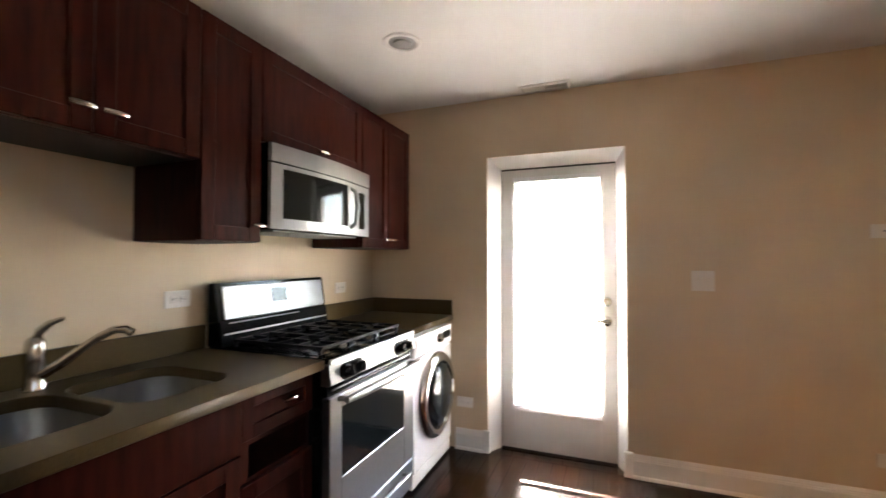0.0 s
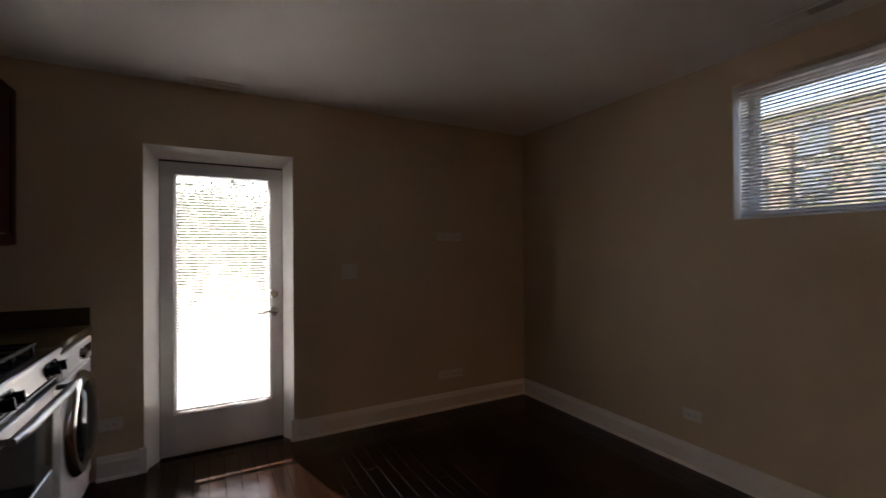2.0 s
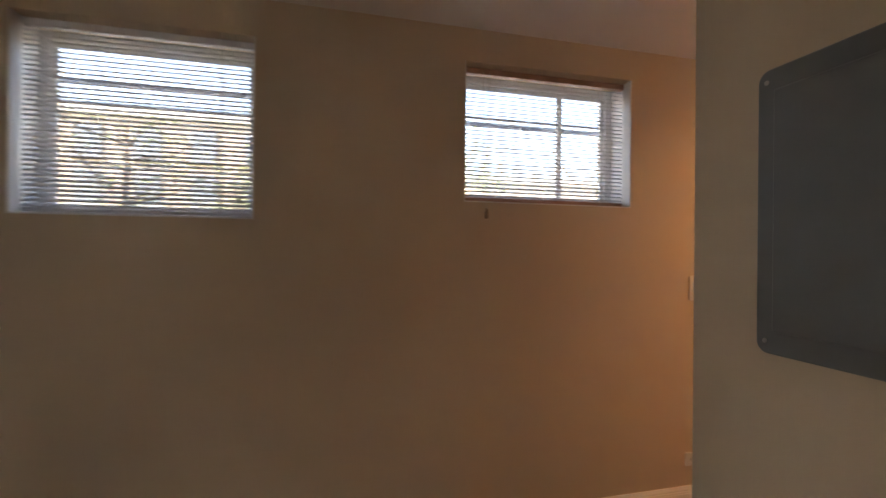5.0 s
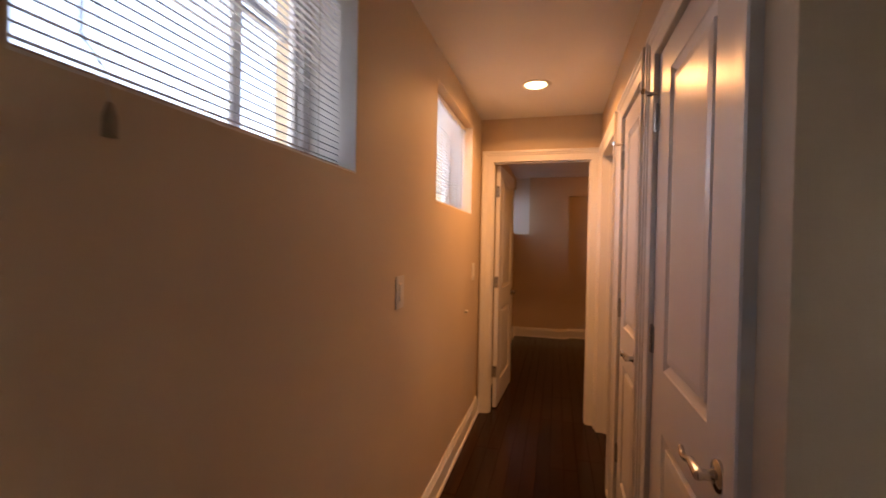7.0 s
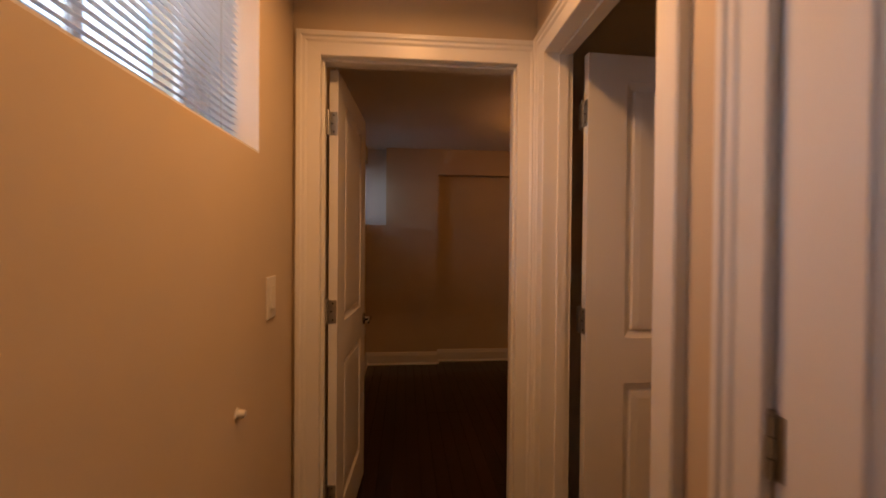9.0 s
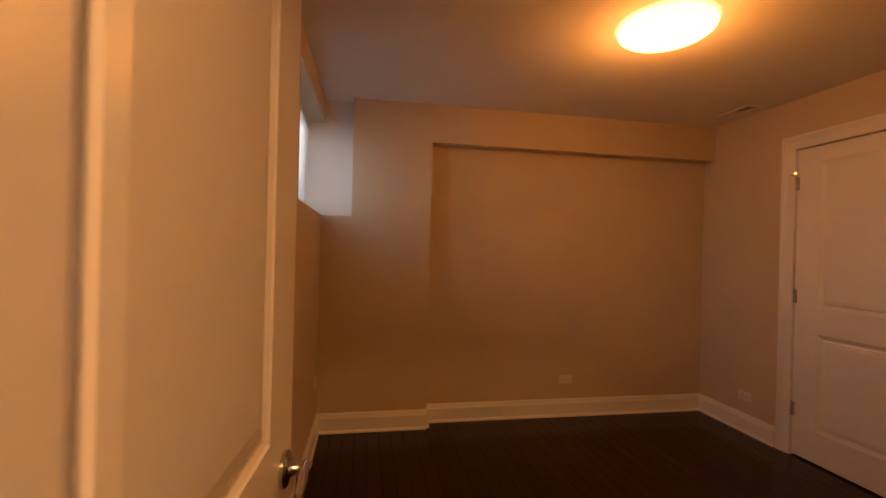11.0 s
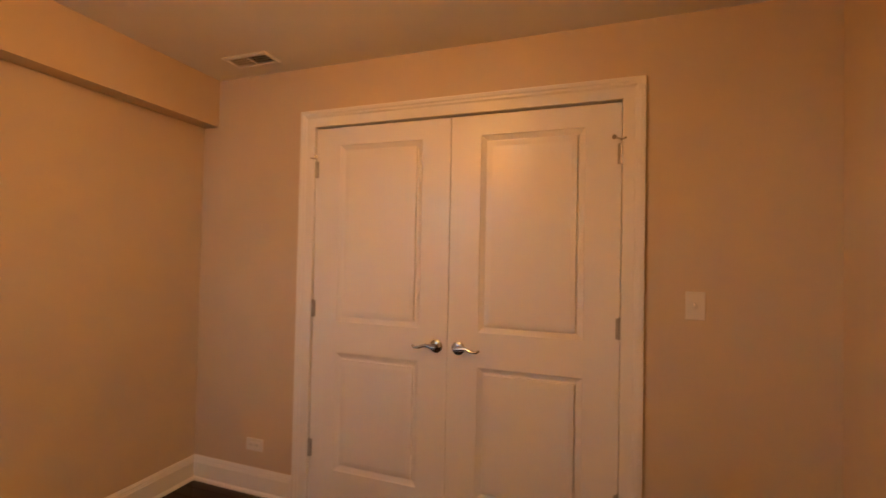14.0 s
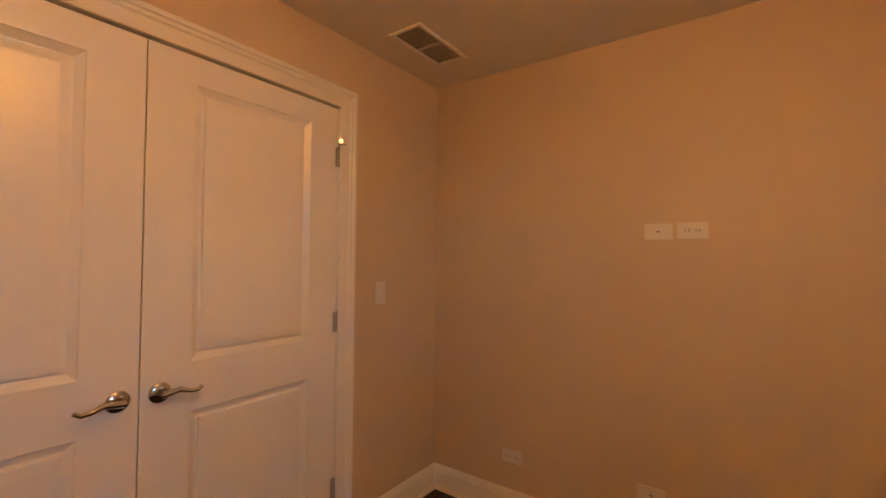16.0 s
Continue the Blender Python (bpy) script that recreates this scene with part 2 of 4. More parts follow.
BASE_PROFILE = ((0.0, 0.0), (0.026, 0.0), (0.026, 0.007), (0.022, 0.016), (0.016, 0.020), (0.016, 0.104), (0.013, 0.108), (0.013, 0.114), (0.010, 0.118),
                (0.010, 0.124), (0.006, 0.134), (0.004, 0.140), (0.0, 0.140))


def baseboard(p, q, normal, label="white painted baseboard with a moulded top edge"):
    p, q, nrm = Vector((*p, 0)), Vector((*q, 0)), Vector((*normal, 0))
    bm = bmesh.new()
    ends = [[bm.verts.new(e + nrm * d + Vector((0, 0, h))) for d, h in BASE_PROFILE] for e in (p, q)]
    for k in range(len(BASE_PROFILE) - 1):
        bm.faces.new((ends[0][k], ends[1][k], ends[1][k + 1], ends[0][k + 1]))
    bm.faces.new(ends[0])
    bm.faces.new(ends[1][::-1])
    return tagged(part("baseboard", bm, TRIM), label, "baseboard", kind="structure")


CASE_PROFILE = ((0.0, 0.0), (0.0, 0.009), (0.003, 0.012), (0.048, 0.014), (0.056, 0.019), (0.066, 0.020), (0.072, 0.025), (0.086, 0.025), (0.090, 0.021), (0.090, 0.0))


def casing(m, width, height, label):
    """A moulded surround of an opening; in m the opening spans x 0 to width, z 0 to height, and the room lies towards -y."""
    bm = bmesh.new()
    rows = []
    for u, t in CASE_PROFILE:
        rows.append([bm.verts.new(m @ Vector(c)) for c in ((-u, -t, 0), (-u, -t, height + u), (width + u, -t, height + u), (width + u, -t, 0))])
    for a, b in zip(rows, rows[1:]):
        for k in range(3):
            bm.faces.new((a[k], a[k + 1], b[k + 1], b[k]))
    for k in (0, 3):
        bm.faces.new([r[k] for r in rows])
    return tagged(part("trim", bm, TRIM), label, "door casing", kind="structure")


def jamb(m, width, height, depth, label, stop=0.05):
    """The lining of an opening: two sides and a head, with a stop bead."""
    t = 0.018
    bm = boxes((-t, 0, 0, depth, 0, height), (width, width + t, 0, depth, 0, height), (-t, width + t, 0, depth, height, height + t),
               (0, 0.010, stop, stop + 0.035, 0, height - 0.0105), (width - 0.010, width, stop, stop + 0.035, 0, height - 0.0105), (0, width, stop, stop + 0.035, height - 0.010, height))
    bm.transform(m)
    return tagged(part("trim", bm, TRIM), label, "door frame", kind="structure")


def leaf_mesh(w, h, t, panels):
    """A moulded panel door leaf: x 0 to w, y 0 to t, z 0 to h; panels are (x, x, z, z)."""
    bm = bmesh.new()
    X = sorted({0, w, *[v for p in panels for v in p[:2]]})
    Z = sorted({0, h, *[v for p in panels for v in p[2:]]})
    for y, s in ((0, 1), (t, -1)):
        for x0, x1 in zip(X, X[1:]):
            for z0, z1 in zip(Z, Z[1:]):
                if any(p[0] <= x0 and x1 <= p[1] and p[2] <= z0 and z1 <= p[3] for p in panels):
                    prev = None
                    for inset, deep in ((0, 0), (0.003, 0.004), (0.026, 0.018), (0.032, 0.018), (0.034, 0.004), (0.058, 0.001)):
                        ring = [bm.verts.new((x, y + s * deep, z)) for x, z in ((x0 + inset, z0 + inset), (x1 - inset, z0 + inset), (x1 - inset, z1 - inset), (x0 + inset, z1 - inset))]
                        if prev:
                            for k in range(4):
                                bm.faces.new((prev[k], prev[(k + 1) % 4], ring[(k + 1) % 4], ring[k]))
                        prev = ring
                    bm.faces.new(prev)
                else:
                    bm.faces.new([bm.verts.new((x, y, z)) for x, z in ((x0, z0), (x1, z0), (x1, z1), (x0, z1))])
    for c in (((0, 0, 0), (0, t, 0), (0, t, h), (0, 0, h)), ((w, 0, 0), (w, t, 0), (w, t, h), (w, 0, h)), ((0, 0, 0), (w, 0, 0), (w, t, 0), (0, t, 0)), ((0, 0, h), (w, 0, h), (w, t, h), (0, t, h))):
        bm.faces.new([bm.verts.new(v) for v in c])
    bmesh.ops.remove_doubles(bm, verts=bm.verts[:], dist=0.0001)
    return bm


def lever(parent, x, z, toward, y=0.0, out=-1):
    """A nickel lever handle with a round rose; toward is +1 or -1 along x, out the side of the leaf it stands on."""
    h = part("door_handle", turned([(0.0, 0.0), (0.033, 0.0), (0.033, 0.006), (0.029, 0.010), (0.014, 0.013), (0.011, 0.022), (0.011, 0.042), (0.0, 0.044)], 24,
                                   Matrix.Translation((x, y, z)) @ Matrix.Rotation(radians(90 if out < 0 else -90), 4, "X")), CHROME, parent, "satin nickel lever handle", True)
    o = out * 0.040
    pts = [(x - toward * 0.008, y + o, z), (x + toward * 0.02, y + o, z + 0.003), (x + toward * 0.045, y + o * 1.05, z + 0.007), (x + toward * 0.075, y + o * 1.1, z - 0.004),
           (x + toward * 0.098, y + o * 1.1, z - 0.006), (x + toward * 0.115, y + o * 1.05, z + 0.004)]
    part("lever", tube(pts, [0.012, 0.011, 0.009, 0.0075, 0.007, 0.006], 10), CHROME, h, smooth=True)
    return h


def hinges(parent, x, zs, y=0.0, stop=None, flip=1):
    """Butt hinges whose knuckles stand at (x, y); stop: the height of a hinge-pin door stop."""
    for z in zs:
        bm = boxes((x - 0.016, x + 0.016, y - 0.003, y + 0.0015, z - 0.045, z + 0.045))
        for k in range(3):
            tube([(x, y - 0.006, z - 0.045 + 0.0305 * k), (x, y - 0.006, z - 0.0165 + 0.0305 * k)], 0.0065, 8, bm)
        tube([(x, y - 0.006, z + 0.045), (x, y - 0.006, z + 0.052)], 0.0045, 8, bm)
        part("hinge", bm, HINGE, parent, "steel butt hinge")
    if stop:
        bm = tube([(x, y - 0.007, stop), (x + 0.012 * flip, y - 0.030, stop), (x + 0.030 * flip, y - 0.052, stop)], [0.005, 0.004, 0.004], 8)
        tube([(x - 0.004 * flip, y - 0.006, stop), (x - 0.014 * flip, y - 0.036, stop)], 0.004, 8, bm)
        tube([(x + 0.030 * flip, y - 0.052, stop), (x + 0.034 * flip, y - 0.058, stop)], 0.010, 10, bm)
        part("hinge_stop", bm, CHROME, parent, "small nickel hinge-pin door stop")


def panel_door(name, m, w, h, label, lever_x=None, toward=1, hinge_x=None, stop=None, both=False, flip=1, lever_z=0.91, stile=0.15, rails=(0.825, 0.992)):
    d = empty(name, m, label, "door", kind="structure")
    part("leaf", leaf_mesh(w, h, 0.035, [(stile, w - stile, 0.20, rails[0]), (stile, w - stile, rails[1], h - 0.098)]), DOORP, d)
    if lever_x is not None:
        lever(d, lever_x, lever_z, toward)
        if both:
            lever(d, lever_x, lever_z, toward, 0.035, 1)
    if hinge_x is not None:
        hinges(d, hinge_x, (0.30, 1.055, 1.815), stop=stop, flip=flip)
    return d


def wall_plate(name, m, kind, label):
    """An outlet or switch plate: x is its width, z its height, and it stands out towards -y."""
    w, h = {"duplex": (0.115, 0.070), "blank": (0.115, 0.070), "jack": (0.115, 0.070), "switch": (0.072, 0.116), "double": (0.116, 0.116), "rocker": (0.086, 0.132)}[kind]
    d = empty(name, m, label, "switch" if kind in ("switch", "double", "rocker") else "outlet")
    part("plate", box(bmesh.new(), -w / 2, w / 2, -0.006, 0, -h / 2, h / 2, 0.0025, 2), PLASTIC, d)
    if kind == "duplex":
        for s in (-1, 1):
            part("socket", box(bmesh.new(), s * 0.020 - 0.014, s * 0.020 + 0.014, -0.0085, -0.004, -0.016, 0.016, 0.003), PLASTIC, d)
            part("slot", boxes((s * 0.020 - 0.008, s * 0.020 - 0.0055, -0.0092, -0.0080, -0.005, 0.005), (s * 0.020 + 0.0055, s * 0.020 + 0.008, -0.0092, -0.0080, -0.006, 0.006)), SLOT, d)
    elif kind == "jack":
        part("jack", boxes((-0.007, 0.007, -0.0075, -0.005, -0.0035, 0.0035)), GREYM, d, "grey jack opening")
    elif kind == "rocker":
        part("bezel", boxes((-0.0195, 0.0195, -0.0078, -0.005, -0.036, 0.036), bevel=0.001), PLASTIC, d)
        bm = bmesh.new()
        ends = [[bm.verts.new((x, y, z)) for y, z in ((-0.0070, -0.033), (-0.0135, -0.033), (-0.0088, 0.002), (-0.0098, 0.033), (-0.0070, 0.033))] for x in (-0.0165, 0.0165)]
        for k in range(5):
            bm.faces.new((ends[0][k], ends[1][k], ends[1][(k + 1) % 5], ends[0][(k + 1) % 5]))
        bm.faces.new(ends[0])
        bm.faces.new(ends[1][::-1])
        part("rocker", bm, PLASTIC, d)
    elif kind in ("switch", "double"):
        for cx in ((0,) if kind == "switch" else (-0.023, 0.023)):
            part("toggle", boxes((cx - 0.005, cx + 0.005, -0.016, -0.005, 0.0, 0.012), (cx - 0.009, cx + 0.009, -0.0075, -0.005, -0.016, 0.016), bevel=0.0015), PLASTIC, d)
    for sx in ((-0.044, 0.044) if w > 0.1 and kind != "double" else (0,)):
        part("screw", turned([(0.0, 0.0), (0.0028, 0.0), (0.0028, 0.0012), (0.0, 0.0016)], 8, Matrix.Translation((sx, -0.0058, 0.0 if w > 0.1 else 0.045)) @ Matrix.Rotation(radians(90), 4, "X")), PLASTIC, d)
    return d


NORTH_FACE = lambda x, y, z: pose(x, y, z, 0, 0, 0)          # on a wall whose room lies to the south
EAST_FACE = lambda x, y, z: pose(x, y, z, 0, 0, -90)         # on a wall whose room lies to the west
WEST_FACE = lambda x, y, z: pose(x, y, z, 0, 0, 90)          # on a wall whose room lies to the east
SOUTH_FACE = lambda x, y, z: pose(x, y, z, 0, 0, 180)        # on a wall whose room lies to the north

# ---- the shell ----
H = 2.40
WEST, HALL, END, BN, BW, BS, NICHE = -3.83, -0.935, -6.725, -6.820, -3.18, -9.853, -9.963
PANEL_Y = -3.945
W1, W2, W3, W4 = (-2.672, -1.833, 1.490, 2.243), (-4.460, -3.573, 1.596, 2.248), (-6.357, -5.383, 1.603, 2.240), (-9.98, -8.838, 1.55, 2.240)
DOOR_X0, DOOR_X1, DOOR_H = -2.934, -2.061, 1.999
grid_wall("wall_east", "y", -10.6, 0.0, 0, H, 0.0, 0.30, [W1, W2, W3, W4], WALL, "beige painted outer wall with four small high windows")
grid_wall("wall_north", "x", -4.1, 0.30, 0, H, 0.0, 0.22, [(DOOR_X0, DOOR_X1, -1, DOOR_H)], WALL, "beige painted wall around the glazed back door")
grid_wall("wall_west", "y", PANEL_Y - 0.12, 0.0, 0, H, WEST - 0.2, WEST, [], WALL, "beige painted kitchen wall behind the cabinets")
grid_wall("wall_panel", "x", WEST, HALL, 0, H, PANEL_Y - 0.10, PANEL_Y, [], WALL, "beige painted wall that carries the breaker panel")
C1, C2, BATH = (-4.848, -4.140), (-5.615, -5.085), (-6.600, -5.888)
OPEN_H, JT = 2.05, 0.018
grid_wall("wall_hall", "y", END, PANEL_Y - 0.10, 0, H, HALL - 0.10, HALL, [(a - JT, b + JT, -1, OPEN_H + JT) for a, b in (C1, C2, BATH)], WALL, "beige painted hall wall with three doorways")
BD = (-0.858, -0.104)
grid_wall("wall_bedroom_north", "x", BW - 0.12, 0.0, 0, H, BN, END, [(BD[0] - JT, BD[1] + JT, -1, OPEN_H + JT)], WALL, "beige painted wall with the bedroom doorway")
CL = (-9.153, -7.588)
grid_wall("wall_bedroom_west", "y", -10.2, BN, 0, H, BW - 0.12, BW, [(CL[0] - JT, CL[1] + JT, -1, 2.06 + JT)], WALL, "beige painted bedroom wall with the closet doorway")
grid_wall("wall_bedroom_south", "x", BW - 0.12, 0.0, 0, H, -10.2, NICHE, [], WALL, "beige painted back wall of the shallow niche")
# furred-out part of the bedroom's south wall, with a notch beside the window and a beam over the niche
for nm, row, lb in (("wall_furring", (-0.79, -0.213, NICHE, BS, 0, H), "beige furred-out wall beside the niche"), ("wall_ledge", (-0.213, 0.0, NICHE, BS, 0, 1.55), "beige wall ledge under the window's notch"),
                    ("beam", (BW, -0.79, NICHE, BS, 2.12, H), "beige boxed beam over the niche")):
    tagged(part(nm, boxes(row), WALL), lb, "wall", kind="structure")
tagged(part("wall_notch", boxes((-0.2125, -0.0005, NICHE + 0.0005, NICHE + 0.006, 1.5505, H - 0.0005)), TRIM), "white painted return of the notch beside the window", "wall", kind="structure")
# closets and bathroom behind the doors
for nm, row in (("wall_closet_back", (-1.75, -1.65, END, PANEL_Y - 0.10, 0, H)), ("wall_closet_side", (-1.65, HALL - 0.10, -4.91, -4.85, 0, H)), ("wall_closet_end", (-1.65, HALL - 0.10, -5.83, -5.77, 0, H)),
                ("wall_bedroom_closet_back", (-3.95, -3.85, -9.58, -7.18, 0, H)), ("wall_bedroom_closet_side", (-3.85, BW - 0.12, -9.58, -9.48, 0, H)), ("wall_bedroom_closet_side", (-3.85, BW - 0.12, -7.28, -7.18, 0, H))):
    tagged(part(nm, boxes(row), WALL), "beige painted partition behind a door", "wall", kind="structure")
tagged(part("ceiling", boxes((-4.1, 0.30, -10.6, 0.22, H, H + 0.12)), CEIL), "white painted flat ceiling", "ceiling", kind="structure")
floor = tagged(part("floor", boxes((-4.1, 0.30, -10.6, 0.40, -0.12, -0.010)), SUBF), "dark stained hardwood plank floor", "floor", kind="structure")

# baseboards
for p, q, n in (((-2.037, 0), (0, 0), (0, -1)), ((-3.16, 0), (-2.958, 0), (0, -1)), ((0, 0), (0, END + 0.024), (-1, 0)), ((BW, NICHE), (-0.79, NICHE), (0, 1)), ((-0.79, BS), (0, BS), (0, 1)),
                ((-0.79, NICHE), (-0.79, BS), (-1, 0)), ((BW, NICHE), (BW, CL[0] - 0.10), (1, 0)), ((BW, CL[1] + 0.10), (BW, BN), (1, 0)), ((BW, BN), (BD[0] - 0.10, BN), (0, -1)), ((0, BN), (0, BS), (-1, 0)),
                ((HALL, PANEL_Y), (-3.2, PANEL_Y), (0, 1)), ((HALL, C1[0] - 0.095), (HALL, C2[1] + 0.095), (1, 0)), ((HALL, C2[0] - 0.095), (HALL, BATH[1] + 0.095), (1, 0))):
    if math.hypot(p[0] - q[0], p[1] - q[1]) > 0.02:
        baseboard(p, q, n)
# wrapped ends of the baseboard beside the back door
for x0, x1 in ((-2.960, -2.914), (-2.083, -2.035)):
    tagged(part("baseboard", boxes((x0, x1, -0.022, 0.0, 0, 0.150), bevel=0.003), TRIM), "white plinth block at the back door's jamb", "baseboard", kind="structure")

# casings and jambs
casing(pose(BD[0], END, 0, 0, 0, 180) @ Matrix.Translation((-(BD[1] - BD[0]), 0, 0)), BD[1] - BD[0], OPEN_H, "white moulded casing round the bedroom doorway")
casing(pose(BD[0], BN, 0), BD[1] - BD[0], OPEN_H, "white moulded casing on the bedroom side")
jamb(pose(BD[0], BN, 0), BD[1] - BD[0], OPEN_H, END - BN, "white door frame of the bedroom doorway", stop=0.04)
for (y0, y1), nm in ((C1, "linen closet"), (C2, "utility closet"), (BATH, "bathroom doorway")):
    m = pose(HALL, y0, 0, 0, 0, 90)
    casing(m, y1 - y0, OPEN_H, "white moulded casing round the " + nm)
    jamb(m, y1 - y0, OPEN_H, 0.10, "white door frame of the " + nm, stop=0.045)
m = pose(BW, CL[0], 0, 0, 0, 90)
casing(m, CL[1] - CL[0], 2.06, "white moulded casing round the double closet doors")
jamb(m, CL[1] - CL[0], 2.06, 0.12, "white door frame of the double closet", stop=0.045)

# ---- doors ----
panel_door("door_1", pose(HALL - 0.006, C1[0] + 0.003, 0.012, 0, 0, 90), C1[1] - C1[0] - 0.006, 2.03, "closed white two-panel closet door in the hall", lever_x=C1[1] - C1[0] - 0.07, toward=-1, hinge_x=0.0, stop=1.90, rails=(0.79, 0.985))
panel_door("door_2", pose(HALL - 0.006, C2[0] + 0.003, 0.012, 0, 0, 90), C2[1] - C2[0] - 0.006, 2.03, "closed white two-panel closet door in the hall", lever_x=C2[1] - C2[0] - 0.05, toward=-1, hinge_x=0.0, stop=1.90, stile=0.115, rails=(0.79, 0.975))
wl = (CL[1] - CL[0] - 0.010) / 2
panel_door("door_3", pose(BW - 0.006, CL[0] + 0.003, 0.012, 0, 0, 90), wl, 2.04, "closed white two-panel closet door, one of a pair", lever_x=wl - 0.055, toward=-1, hinge_x=0.0, stop=1.875)
panel_door("door_4", pose(BW - 0.006, CL[1] - 0.003 - wl, 0.012, 0, 0, 90), wl, 2.04, "closed white two-panel closet door, one of a pair", lever_x=0.055, toward=1, hinge_x=wl, stop=1.875, flip=-1)
# bedroom door, open against the east wall, and bathroom door, open into the bathroom
bed_door = panel_door("door_5", pose(-0.152, BN - 0.010, 0.012, 0, 0, -93.2), 0.745, 2.03, "white two-panel bedroom door standing wide open", lever_x=0.685, toward=-1, hinge_x=None, both=True)
bath_door = panel_door("door_6", pose(HALL - 0.145, BATH[0] + 0.035, 0.012, 0, 0, 183), 0.66, 2.03, "white two-panel bathroom door standing open", lever_x=0.59, toward=-1, both=True)
for leaf, gap in ((bed_door, 0.012), (bath_door, 0.030)):
    for z in (0.30, 1.055, 1.815):
        bm = boxes((-0.0022, -0.0002, 0.003, 0.037, z - 0.047, z + 0.047), (-0.0040, -0.0022, 0.037, 0.039 + gap, z - 0.047, z + 0.047), bevel=0.0005)
        for k in range(5):
            tube([(-0.005, 0.039, z - 0.047 + 0.019 * k), (-0.005, 0.039, z - 0.029 + 0.019 * k)], 0.0068, 8, bm)
        tube([(-0.005, 0.039, z + 0.047), (-0.005, 0.039, z + 0.055)], 0.0045, 8, bm)
        hg = part("hinge", bm, HINGE, leaf, "steel butt hinge folded open")
        for zz in (-0.033, 0.0, 0.033):
            part("screw", turned([(0.0, 0.0012), (0.003, 0.001), (0.004, 0.0)], 8, Matrix.Translation((-0.0022, 0.018 + 0.006 * (zz == 0), z + zz)) @ Matrix.Rotation(radians(-90), 4, "Y")), SLOT, hg)


# ---- blinds, windows ----
def slat_mesh(length, width=0.025):
    """A thin crowned slat along x."""
    bm = bmesh.new()
    prof = [(-width / 2, 0.0), (-width / 4, 0.0017), (0, 0.0023), (width / 4, 0.0017), (width / 2, 0.0)]
    rows = []
    for x in (-length / 2, length / 2):
        rows.append(([bm.verts.new((x, a, b)) for a, b in prof], [bm.verts.new((x, a, b - 0.0006)) for a, b in prof]))
    (t0, b0), (t1, b1) = rows
    for k in range(4):
        bm.faces.new((t0[k], t0[k + 1], t1[k + 1], t1[k]))
        bm.faces.new((b0[k], b1[k], b1[k + 1], b0[k + 1]))
    bm.faces.new((t0[0], t1[0], b1[0], b0[0]))
    bm.faces.new((t0[4], b0[4], b1[4], t1[4]))
    for t, b in ((t0, b0), (t1, b1)):
        bm.faces.new((*t, *b[::-1]))
    me = bpy.data.meshes.new("slat")
    bm.to_mesh(me)
    bm.free()
    me.materials.append(SLAT)
    return me


def blind(m, w, top, bottom, tilt, label, pitch=0.0190, rail=None, wand=None, cord=None):
    """A venetian blind hanging in a reveal: x across, z up, the room towards -y."""
    d = empty("venetian_blind", m, label, "blind")
    part("headrail", box(bmesh.new(), -w / 2, w / 2, -0.014, 0.014, top - 0.028, top, 0.002), rail or SLAT, d)
    me = slat_mesh(w - 0.006)
    n = int((top - 0.042 - bottom - 0.009) / pitch)
    pitch = (top - 0.042 - bottom - 0.009) / n
    for k in range(n):
        s = new("slat", me)
        s.parent = d
        s.matrix_basis = pose(0, 0, top - 0.042 - k * pitch, tilt + random.uniform(-2, 2), 0, random.uniform(-0.05, 0.05))
    zb = top - 0.042 - n * pitch
    part("bottom_rail", box(bmesh.new(), -w / 2 + 0.002, w / 2 - 0.002, -0.012, 0.012, zb - 0.008, zb + 0.008, 0.003), rail or SLAT, d, "blind bottom rail")
    for x in (-w / 2 + 0.13, w / 2 - 0.13):
        part("ladder_cord", tube([(x, -0.0145, top - 0.02), (x, -0.0145, zb)], 0.0011, 5, tube([(x, 0.0145, top - 0.02), (x, 0.0145, zb)], 0.0011, 5)), CORD, d)
    if wand is not None:
        part("tilt_wand", tube([(wand, -0.024, top - 0.02), (wand, -0.026, top - 0.45)], 0.004, 6), CORD, d, "clear tilt wand")
    if cord is not None:
        part("pull_cord", tube([(cord, -0.022, top - 0.02), (cord, -0.030, bottom + 0.06), (cord, -0.076, bottom + 0.004), (cord, -0.086, cord_end(top, bottom))], 0.0014, 5), CORD, d)
        part("tassel", turned([(0.0, 0.0), (0.010, 0.002), (0.009, 0.030), (0.0035, 0.048), (0.0, 0.050)], 10, Matrix.Translation((cord, -0.086, cord_end(top, bottom) - 0.045))), TIMBER, d, "small brown wooden cord tassel")
    return d


def cord_end(top, bottom):
    return bottom - 0.045


